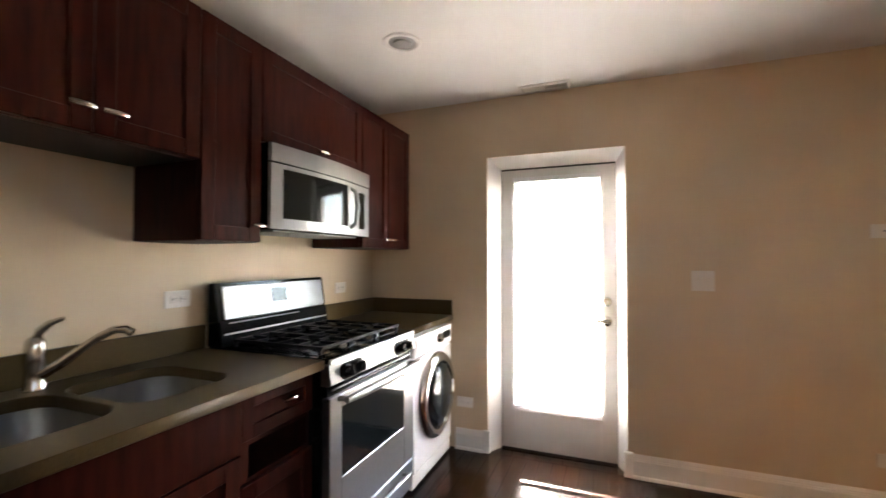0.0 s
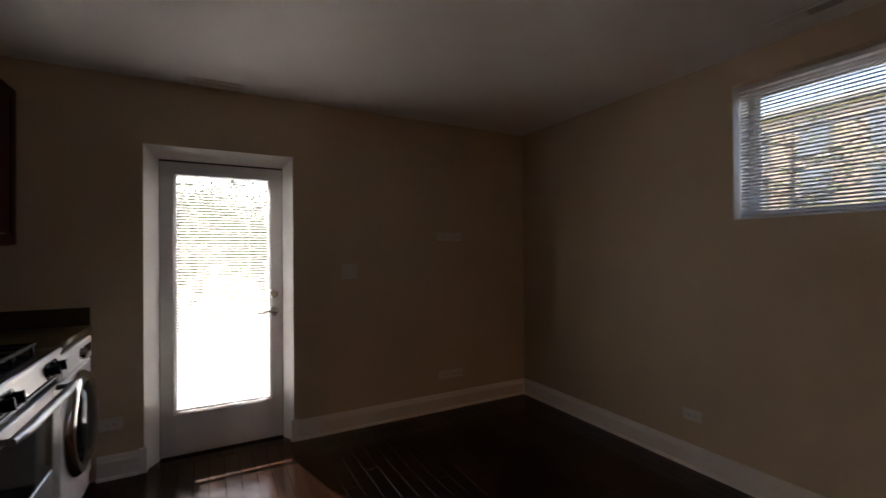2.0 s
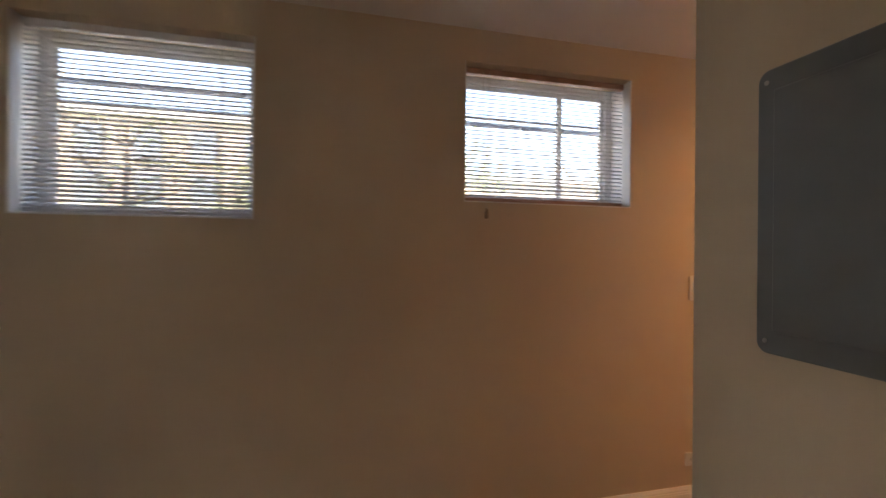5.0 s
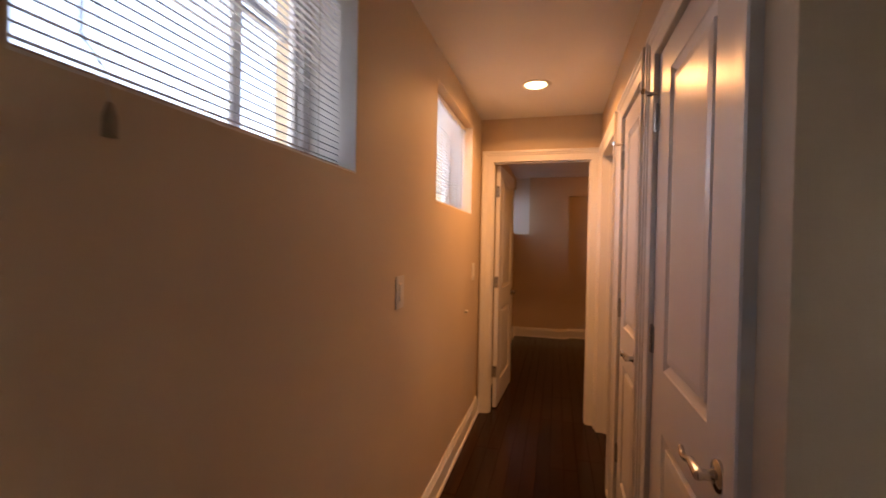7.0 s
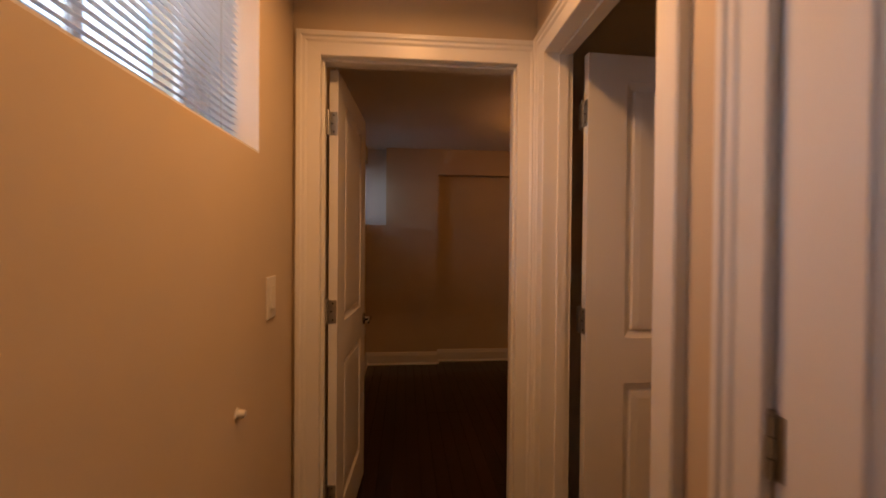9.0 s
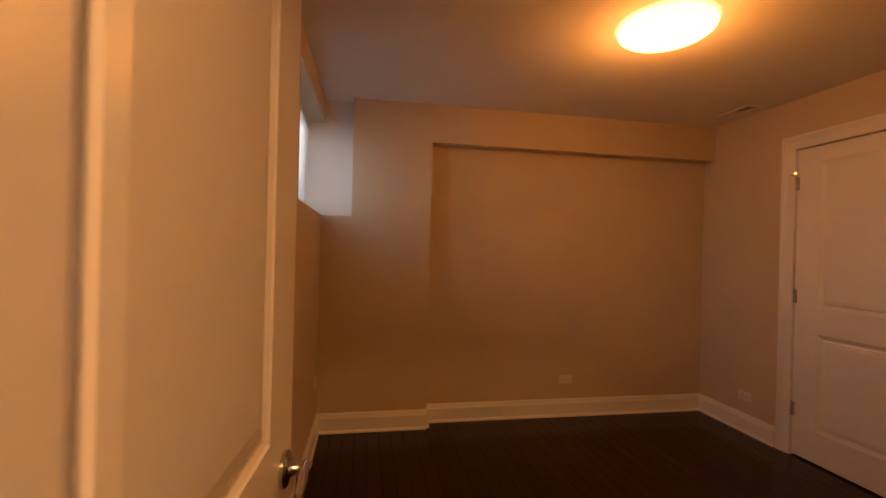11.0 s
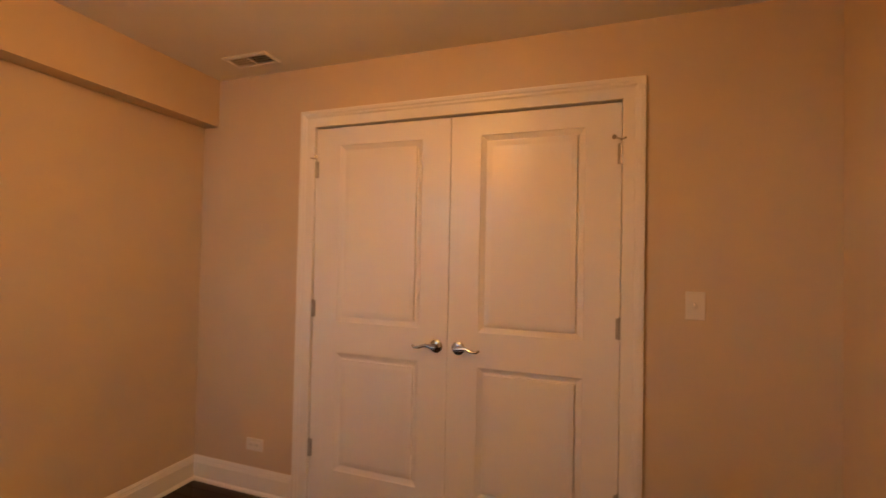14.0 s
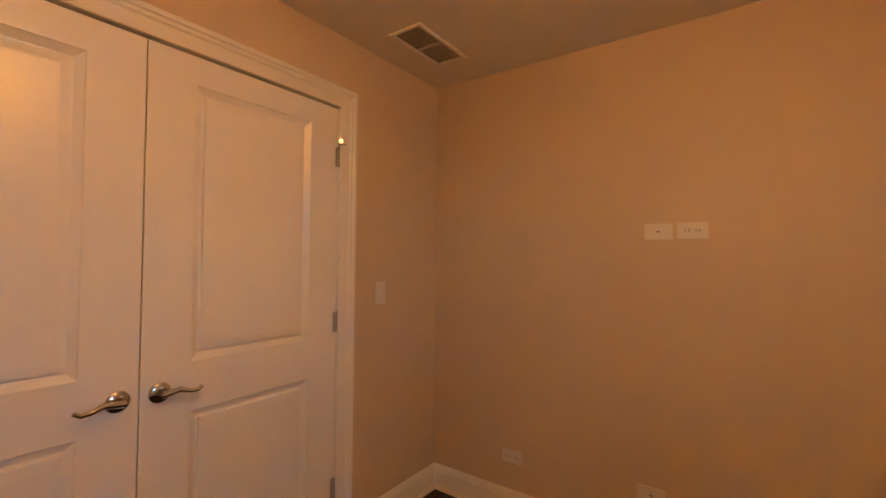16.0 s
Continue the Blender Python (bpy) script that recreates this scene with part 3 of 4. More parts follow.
def window(name, hole, label, mullions=(), bars=()):
    """A vinyl window set deep in an opening of the east wall, with steel guard bars outside."""
    y0, y1, z0, z1 = hole
    w, h = y1 - y0, z1 - z0
    d = empty(name, pose(0.0, (y0 + y1) / 2, z0, 0, 0, -90), label, "window", kind="structure")
    a, b, f = 0.165, 0.225, 0.040
    part("window_frame", boxes((-w / 2, -w / 2 + f, a, b, 0, h), (w / 2 - f, w / 2, a, b, 0, h), (-w / 2 + f, w / 2 - f, a, b, 0, f), (-w / 2 + f, w / 2 - f, a, b, h - f, h), bevel=0.003), VINYL, d)
    edges = (-w / 2 + f, *mullions, w / 2 - f)
    spans = tuple(zip(edges, edges[1:]))
    for x0, x1 in spans:
        k, yy = 0.014, 0.185
        part("sash", boxes((x0, x0 + k, yy, yy + 0.022, f, h - f), (x1 - k, x1, yy, yy + 0.022, f, h - f), (x0 + k, x1 - k, yy, yy + 0.022, f, f + k), (x0 + k, x1 - k, yy, yy + 0.022, h - f - k, h - f), bevel=0.002), VINYL, d)
        part("pane", boxes((x0 + k, x1 - k, yy + 0.008, yy + 0.013, f + k, h - f - k)), GLASS, d).visible_shadow = False
    for z in bars:
        part("guard_bar", boxes((-w / 2, w / 2, 0.258, 0.270, z - 0.007, z + 0.007)), GREYB, d, "grey steel guard bar outside the glass")
    part("window_lining", boxes((-w / 2, w / 2, 0.0015, a, 0.0, 0.006), (-w / 2, -w / 2 + 0.005, 0.0015, a, 0.006, h), (w / 2 - 0.005, w / 2, 0.0015, a, 0.006, h)), TRIM, d, "white painted window return and sill")
    return d


for nm, hole, tilt, cord, rail, mul, bars in (("window_1", W1, 35, None, None, (), (0.50, 0.59)), ("window_2", W2, 27, -0.34, RAIL_WARMLIT, (0.14,), (0.44, 0.475)), ("window_3", W3, 20, None, None, (0.05,), (0.16, 0.42)),
                                              ("window_4", W4, 14, None, None, (0.0,), ())):
    window(nm, hole, "small high white vinyl window in a deep return", mul, bars)
    y0, y1, z0, z1 = hole
    blind(pose(0.0, (y0 + y1) / 2, 0, 0, 0, -90) @ Matrix.Translation((0, 0.066 if nm != "window_4" else 0.125, 0)), y1 - y0 - 0.018, z1 - 0.004, z0 + 0.012, tilt,
          "white venetian blind, lowered with open slats", rail=rail, wand=None, cord=cord)

# back door: glazed steel leaf with a blind on it
JL, JR, JH = 0.071, 0.054, 0.068                             # jamb faces left, right and overhead
bd = empty("door_7", pose(DOOR_X0 + JL + 0.003, 0.115, 0.012), "closed white back door with a full glass light", "door", kind="structure")
dw, dh = DOOR_X1 - DOOR_X0 - JL - JR - 0.006, 1.908
gx0, gx1, gz0, gz1 = 0.092, dw - 0.094, 0.280, 1.822
part("leaf", boxes((0, gx0, 0, 0.045, 0, dh), (gx1, dw, 0, 0.045, 0, dh), (gx0, gx1, 0, 0.045, 0, gz0), (gx0, gx1, 0, 0.045, gz1, dh), bevel=0.002), STEELD, bd)
part("glass_bead", boxes((gx0 - 0.022, gx0 + 0.004, -0.008, 0, gz0 - 0.022, gz1 + 0.022), (gx1 - 0.004, gx1 + 0.022, -0.008, 0, gz0 - 0.022, gz1 + 0.022), (gx0 + 0.004, gx1 - 0.004, -0.008, 0, gz0 - 0.022, gz0 + 0.004),
                         (gx0 + 0.004, gx1 - 0.004, -0.008, 0, gz1 - 0.004, gz1 + 0.022), bevel=0.002), STEELD, bd, "raised frame round the glass")
g = part("pane", boxes((gx0, gx1, 0.018, 0.026, gz0, gz1)), GLASS, bd)
g.visible_shadow = False
lever(bd, dw - 0.055, 0.895, -1)
part("deadbolt", turned([(0.0, 0.0), (0.030, 0.0), (0.030, 0.008), (0.024, 0.012), (0.0, 0.013)], 22, Matrix.Translation((dw - 0.055, 0, 1.020)) @ Matrix.Rotation(radians(90), 4, "X")), CHROME, bd, "round nickel deadbolt")
part("thumb_turn", boxes((dw - 0.059, dw - 0.051, -0.028, -0.012, 1.006, 1.034), bevel=0.002), CHROME, bd)
blind(pose(DOOR_X0 + JL + 0.003 + (gx0 + gx1) / 2, 0.088, 0.012), gx1 - gx0 + 0.012, gz1 + 0.028, gz0 + 0.012, 13, "white venetian blind hung on the back door's glass")
def splayed(rows):
    """A lining of an opening whose faces open out towards the room; rows are (left, right, top, depth) from the room inwards."""
    bm = bmesh.new()
    loops = [[bm.verts.new(c) for c in ((a, y, 0), (a, y, top), (b, y, top), (b, y, 0))] for a, b, top, y in rows]
    for p, q in zip(loops, loops[1:] + loops[:1]):
        for k in range(3):
            bm.faces.new((p[k], p[k + 1], q[k + 1], q[k]))
    for k in (0, 3):
        bm.faces.new([lp[k] for lp in loops])
    return bm


tagged(part("trim", splayed([(DOOR_X0 + 0.001, DOOR_X1 - 0.001, DOOR_H - 0.001, 0.001), (DOOR_X0 + JL, DOOR_X1 - JR, DOOR_H - JH, 0.112), (DOOR_X0 + JL, DOOR_X1 - JR, DOOR_H - JH, 0.20),
                             (DOOR_X0 + 0.001, DOOR_X1 - 0.001, DOOR_H - 0.001, 0.20)]), TRIM),
       "white painted jamb of the back door", "door frame", kind="structure")
tagged(part("weatherstrip", boxes((DOOR_X0 + JL, DOOR_X0 + JL + 0.0025, 0.118, 0.17, 0.012, DOOR_H - JH), (DOOR_X1 - JR - 0.0025, DOOR_X1 - JR, 0.118, 0.17, 0.012, DOOR_H - JH),
                                  (DOOR_X0 + JL + 0.003, DOOR_X1 - JR - 0.003, 0.112, 0.17, DOOR_H - JH - 0.0095, DOOR_H - JH)), SLOT), "dark weatherstrip round the back door", "weatherstrip", kind="structure")
tagged(part("threshold", boxes((DOOR_X0 + JL, DOOR_X1 - JR, 0.10, 0.24, -0.005, 0.010), bevel=0.003), IRON), "dark metal threshold under the back door", "threshold", kind="structure")

# ---- kitchen ----


def shaker(w, h, t=0.020, rail=0.056):
    """A shaker front: x 0 to w, z 0 to h, its face at -t."""
    bm = boxes((0, rail, -t, 0, 0, h), (w - rail, w, -t, 0, 0, h), (rail, w - rail, -t, 0, 0, rail), (rail, w - rail, -t, 0, h - rail, h), bevel=0.0018)
    return box(bm, rail - 0.002, w - rail + 0.002, -t + 0.009, -0.002, rail - 0.002, h - rail + 0.002)


def pull(parent, x, z, y, length=0.062):
    bm = tube([(x - length / 2, y - 0.024, z), (x - length / 4, y - 0.028, z), (x + length / 4, y - 0.028, z), (x + length / 2, y - 0.024, z)], [0.006, 0.0075, 0.0075, 0.006], 8)
    for sx in (-0.3, 0.3):
        tube([(x + sx * length, y, z), (x + sx * length, y - 0.025, z)], 0.0045, 8, bm)
    return part("handle", bm, CHROME, parent, "short satin nickel bar pull", True)


def cabinet(name, y0, y1, z0, z1, depth, fronts, label, toe=False, void=None, clear=0.0):
    """A cabinet on the west wall; fronts are (x, x, z, z, pull x or None, pull z)."""
    d = empty(name, pose(WEST, y0, 0, 0, 0, 90), label, "cabinet")
    w, f = y1 - y0, -(depth - 0.022)
    if void:
        a, b, c, e = void
        rows = [(0.001, w - 0.001, f, -0.001, z0, c), (clear + 0.001, w - 0.001, f, -0.001, e, z1), (0.001, a, f, -0.001, c, e), (b, w - 0.001, f, -0.001, c, e), (a, b, -0.12, -0.001, c, e)]
        if clear:
            rows.append((0.001, clear, f, f + 0.035, e, z1))
    else:
        rows = [(0.001, w - 0.001, f, -0.001, z0, z1)]
    part("body", boxes(*rows), CHERRY, d)
    part("underside", boxes((0.012, w - 0.012, f + 0.01, -0.01, z0 - 0.002, z0)), CHERRYIN, d, "dark cabinet underside")
    if toe:
        part("toe_kick", boxes((0.001, w - 0.001, f + 0.06, -0.001, 0.0, z0 - 0.002)), CHERRYIN, d)
    for x0, x1, c0, c1, px, pz in fronts:
        bm = shaker(x1 - x0 - 0.004, c1 - c0 - 0.004, rail=min(0.056, (c1 - c0) * 0.3))
        bm.transform(Matrix.Translation((x0 + 0.002, f, c0 + 0.002)))
        fr = part("drawer_front" if c1 - c0 < 0.2 else "door", bm, CHERRY, d)
        if px is not None:
            pull(fr, px, pz, f - 0.020)
    return d


UD, BDP = 0.355, 0.600
cabinet("wall_cabinet", -2.425, -1.760, 1.655, 2.192, UD, [(0, 0.3325, 1.655, 2.192, 0.290, 1.722), (0.3325, 0.665, 1.655, 2.192, 0.375, 1.722)], "dark cherry wall cabinet with two shaker doors over the sink")
cabinet("wall_cabinet", -1.758, -1.478, 1.373, 2.192, UD, [(0, 0.28, 1.373, 2.192, 0.250, 1.440)], "narrow dark cherry wall cabinet with one tall shaker door")
cabinet("wall_cabinet", -1.476, -0.716, 1.790, 2.192, UD, [(0, 0.76, 1.790, 2.192, 0.380, 1.828)], "short dark cherry cabinet over the microwave")
cabinet("wall_cabinet", -0.714, -0.095, 1.373, 2.192, UD, [(0, 0.3095, 1.373, 2.192, 0.275, 1.428), (0.3095, 0.619, 1.373, 2.192, 0.345, 1.428)], "dark cherry wall cabinet with two tall shaker doors in the corner")
cabinet("base_cabinet", -2.90, -2.462, 0.10, 0.878, BDP, [(0, 0.438, 0.10, 0.72, 0.37, 0.66), (0, 0.438, 0.725, 0.872, 0.219, 0.80)], "dark cherry base cabinet under the counter", toe=True)
cabinet("base_cabinet", -2.460, -1.802, 0.10, 0.690, BDP, [(0, 0.329, 0.10, 0.69, None, 0), (0.329, 0.658, 0.10, 0.69, None, 0)], "dark cherry sink base cabinet with two shaker doors", toe=True)
cabinet("base_cabinet", -1.800, -1.454, 0.10, 0.878, BDP, [(0, 0.346, 0.722, 0.874, 0.195, 0.812), (0, 0.346, 0.10, 0.585, None, 0)], "dark cherry base cabinet with an empty drawer slot", toe=True, void=(0.045, 0.330, 0.592, 0.700), clear=0.10)
tagged(part("sink_apron", boxes((WEST + 0.57, WEST + 0.598, -2.460, -1.802, 0.692, 0.878), bevel=0.002), CHERRY), "dark cherry false front panel under the sink", "panel")

CF = -3.185
top_out = [(WEST, -2.90), (CF, -2.90), (CF, -1.453), (WEST, -1.453)]
SX, BOWLS = -3.515, ((-1.895, 0.335), (-2.262, 0.355))
holes = [[(SX + a, yc + b) for a, b in rounded(0.385, wd, 0.085, 6)] for yc, wd in BOWLS]
bm = plate_with_holes(top_out, holes, 0.036, 0.003)
bm.transform(Matrix.Translation((0, 0, 0.915)))
tagged(part("countertop", bm, QUARTZ), "olive brown quartz countertop with an undermount double sink", "countertop")
bm = plate_with_holes([(WEST, -0.690), (CF, -0.690), (CF, -0.001), (WEST, -0.001)], [], 0.036, 0.003)
bm.transform(Matrix.Translation((0, 0, 0.915)))
tagged(part("countertop", bm, QUARTZ), "olive brown quartz countertop over the washer", "countertop")
for row in ((WEST, WEST + 0.02, -2.90, -1.453, 0.9155, 1.018), (WEST, WEST + 0.02, -0.690, -0.0205, 0.9155, 1.018), (WEST, CF - 0.003, -0.020, -0.0005, 0.9155, 1.018)):
    tagged(part("backsplash", boxes(row, bevel=0.002), QUARTZ), "low olive brown quartz backsplash on the counter", "backsplash")
sink = empty("kitchen_sink", pose(SX, -2.07, 0.915), "stainless steel undermount double-bowl kitchen sink", "sink")
for yc, wd in BOWLS:
    bm = bmesh.new()
    prev = None
    for z, g, r in ((-0.0365, 0.012, 0.09), (-0.0375, 0.0, 0.085), (-0.15, -0.006, 0.08), (-0.185, -0.022, 0.07), (-0.198, -0.055, 0.05), (-0.203, -0.13, 0.03)):
        ring = [bm.verts.new((a, yc + 2.07 + b, z)) for a, b in rounded(0.385 + 2 * g, wd + 2 * g, max(r, 0.012), 6)]
        if prev:
            for k in range(len(ring)):
                j = (k + 1) % len(ring)
                bm.faces.new((prev[k], prev[j], ring[j], ring[k]))
        prev = ring
    bm.faces.new(prev)
    bowl = part("bowl", bm, SINKS, sink, "brushed steel bowl", True)
    part("drain", turned([(0.0, 0.001), (0.02, 0.001), (0.036, 0.003), (0.040, 0.0), (0.040, -0.002)], 20, Matrix.Translation((-0.03, yc + 2.07, -0.2025))), CHROME, bowl, smooth=True)
FX, FY = -3.750, -2.085
fa = empty("faucet", pose(FX, FY, 0.9155), "chrome single-lever kitchen faucet behind the sink", "faucet")
part("base", turned([(0.0, 0.0), (0.030, 0.0), (0.030, 0.010), (0.026, 0.020), (0.023, 0.060), (0.026, 0.075), (0.026, 0.120), (0.024, 0.145), (0.016, 0.158), (0.0, 0.162)], 22), CHROME, fa, smooth=True)
part("lever", tube([(0.0, 0.0, 0.150), (0.010, 0.006, 0.175), (0.030, 0.020, 0.198), (0.060, 0.040, 0.212)], [0.010, 0.012, 0.010, 0.006], 10), CHROME, fa, smooth=True)
part("spout", tube([(0.012, 0.008, 0.045), (0.05, 0.034, 0.072), (0.09, 0.065, 0.112), (0.13, 0.095, 0.150), (0.165, 0.12, 0.172), (0.19, 0.138, 0.172), (0.205, 0.148, 0.160)], [0.017, 0.015, 0.013, 0.012, 0.012, 0.013, 0.013], 12), CHROME, fa, "curved chrome spout", True)


def gas_range():
    y0, w = -1.449, 0.756
    d = empty("gas_range", pose(WEST, y0, 0, 0, 0, 90), "freestanding stainless gas range with black cooktop", "stove")
    part("body", boxes((0, w, -0.630, -0.015, 0.06, 0.895), bevel=0.003), BLACK, d, "black enamelled sides")
    part("foot", boxes((0.03, 0.07, -0.60, -0.56, 0, 0.06)), BLACK, d)
    part("foot", boxes((w - 0.07, w - 0.03, -0.60, -0.56, 0, 0.06)), BLACK, d)
    part("foot", boxes((0.03, 0.07, -0.09, -0.05, 0, 0.06)), BLACK, d)
    part("foot", boxes((w - 0.07, w - 0.03, -0.09, -0.05, 0, 0.06)), BLACK, d)
    part("cooktop", box(boxes((0, w, -0.662, -0.030, 0.897, 0.917), bevel=0.005), 0.04, w - 0.04, -0.60, -0.13, 0.9172, 0.919), BLACK, d)
    part("cooktop_edge", boxes((0.0, w, -0.676, -0.663, 0.893, 0.916), bevel=0.004), STEEL, d, "stainless front lip")
    # tilted backguard
    bm = bmesh.new()
    for x in (0.0, w):
        for yy, z in ((-0.105, 0.917), (-0.020, 0.917), (-0.020, 1.198), (-0.062, 1.198)):
            bm.verts.new((x, yy, z))
    bm.verts.ensure_lookup_table()
    v = bm.verts
    for f in ((0, 1, 2, 3), (4, 7, 6, 5), (0, 3, 7, 4), (1, 5, 6, 2), (3, 2, 6, 7), (0, 4, 5, 1)):
        bm.faces.new([v[i] for i in f])
    bmesh.ops.bevel(bm, geom=bm.edges[:], offset=0.006, segments=2, affect="EDGES")
    bg = part("backguard", bm, BLACK, d)
    tilt = math.degrees(math.atan2(0.043, 0.281))
    m = pose(0, -0.105, 0.917, -tilt, 0, 0)
    bm = boxes((0.030, w - 0.020, -0.007, -0.001, 0.120, 0.270), bevel=0.004)
    bm.transform(m)
    part("panel", bm, STEEL, bg, "stainless control panel face")
    bm = boxes((0.325, 0.430, -0.009, -0.006, 0.175, 0.245), bevel=0.002)
    bm.transform(m)
    part("display", bm, DARKGLASS, bg, "small dark clock display")
    bm = boxes((0.004, w - 0.004, -0.005, 0.0, 0.003, 0.116), bevel=0.001)
    bm.transform(m)
    part("vent_face", bm, BLACKM, bg, "matt black vent band under the control panel")
    # two thin steel bars stand in for bright reflections on the black band
    bm = boxes((0.02, w - 0.02, -0.012, -0.005, 0.052, 0.060), (0.05, w - 0.25, -0.010, -0.005, 0.100, 0.105), bevel=0.002)
    bm.transform(m)
    part("reflection_bars", bm, STEEL, bg)
    # burners and grates
    for bx, by in ((0.19, -0.48), (0.566, -0.48), (0.19, -0.23), (0.566, -0.23), (0.378, -0.355)):
        part("burner", turned([(0.0, 0.018), (0.030, 0.018), (0.034, 0.014), (0.034, 0.010), (0.046, 0.008), (0.050, 0.0)], 20, Matrix.Translation((bx, by, 0.919))), IRON, d, smooth=True)
    for gx0, gx1 in ((0.045, 0.262), (0.267, 0.489), (0.494, 0.711)):
        bm = bmesh.new()
        a, b, z = -0.595, -0.135, 0.952
        cx = (gx0 + gx1) / 2
        for yy in (a, (a + b) / 2, b):
            box(bm, gx0, gx1, yy - 0.006, yy + 0.006, z - 0.012, z)
        for xx in (gx0 + 0.006, gx1 - 0.006):
            box(bm, xx - 0.006, xx + 0.006, a, b, z - 0.012, z)
            for yy in (a + 0.006, b - 0.006):
                box(bm, xx - 0.006, xx + 0.006, yy - 0.006, yy + 0.006, 0.919, z - 0.012)
        for yy in (a + 0.115, b - 0.115):
            box(bm, gx0, cx - 0.03, yy - 0.005, yy + 0.005, z - 0.010, z + 0.002)
            box(bm, cx + 0.03, gx1, yy - 0.005, yy + 0.005, z - 0.010, z + 0.002)
            box(bm, cx - 0.005, cx + 0.005, yy + 0.028, yy + 0.11, z - 0.010, z + 0.002)
            box(bm, cx - 0.005, cx + 0.005, yy - 0.11, yy - 0.028, z - 0.010, z + 0.002)
        part("grate", bm, IRON, d, "black cast-iron burner grate")
    # control strip with knobs
    bm = bmesh.new()
    prof = ((-0.631, 0.812), (-0.668, 0.812), (-0.680, 0.822), (-0.668, 0.892), (-0.631, 0.892))
    ends = [[bm.verts.new((x, a, b)) for a, b in prof] for x in (0.0, w)]
    for k in range(5):
        bm.faces.new((ends[0][k], ends[1][k], ends[1][(k + 1) % 5], ends[0][(k + 1) % 5]))
    bm.faces.new(ends[0])
    bm.faces.new(ends[1][::-1])
    strip = part("control_strip", bm, STEEL, d, "stainless strip with four black knobs")
    for x in (0.147, 0.609):
        pad = plate_with_holes(rounded(0.168, 0.060, 0.028, 6), [], 0.006, 0.002)
        pad.transform(Matrix.Translation((x, -0.679, 0.853)) @ Matrix.Rotation(radians(82), 4, "X"))
        part("knob_pad", pad, BLACK, strip, "black oval pad behind two knobs")
    for x in (0.105, 0.190, 0.566, 0.651):
        mm = Matrix.Translation((x, -0.678, 0.853)) @ Matrix.Rotation(radians(82), 4, "X")
        k = turned([(0.0, 0.030), (0.017, 0.030), (0.020, 0.026), (0.022, 0.006), (0.027, 0.004), (0.027, 0.0)], 18, mm)
        h = boxes((-0.006, 0.006, -0.021, 0.021, 0.026, 0.036), bevel=0.002)
        h.transform(mm)
        me = bpy.data.meshes.new("grip")
        h.to_mesh(me)
        h.free()
        k.from_mesh(me)
        bpy.data.meshes.remove(me)
        part("knob", k, BLACK, strip, "black control knob", True)
    part("door_gap", boxes((0.004, w - 0.004, -0.655, -0.632, 0.768, 0.811)), BLACK, d)
    part("vent_bar", boxes((0.030, w - 0.030, -0.664, -0.656, 0.787, 0.793), bevel=0.002), STEEL, d, "thin stainless vent bar over the oven door")
    od = part("oven_door", boxes((0.004, 0.085, -0.672, -0.632, 0.232, 0.766), (w - 0.116, w - 0.004, -0.672, -0.632, 0.232, 0.766), (0.085, w - 0.116, -0.672, -0.632, 0.232, 0.432), (0.085, w - 0.116, -0.672, -0.632, 0.712, 0.766), bevel=0.004), STEEL, d, "stainless oven door with a dark window")
    part("window", boxes((0.083, w - 0.114, -0.668, -0.640, 0.430, 0.714)), DARKGLASS, od, "black oven window glass")
    hb = tube([(0.040, -0.722, 0.757), (0.15, -0.730, 0.757), (w - 0.15, -0.730, 0.757), (w - 0.040, -0.722, 0.757)], [0.013, 0.018, 0.018, 0.013], 12)
    for x in (0.060, w - 0.060):
        tube([(x, -0.670, 0.752), (x, -0.726, 0.757)], [0.012, 0.010], 10, hb)
    part("handle", hb, STEEL, od, "stainless bar handle", True)
    dr = part("drawer", boxes((0.004, w - 0.004, -0.668, -0.632, 0.070, 0.224), bevel=0.005), STEEL, d, "stainless storage drawer")
    hb = tube([(0.10, -0.702, 0.190), (w - 0.10, -0.702, 0.190)], 0.010, 10)
    for x in (0.12, w - 0.12):
        tube([(x, -0.668, 0.190), (x, -0.702, 0.190)], 0.009, 8, hb)
    part("handle", hb, STEEL, dr, smooth=True)


gas_range()


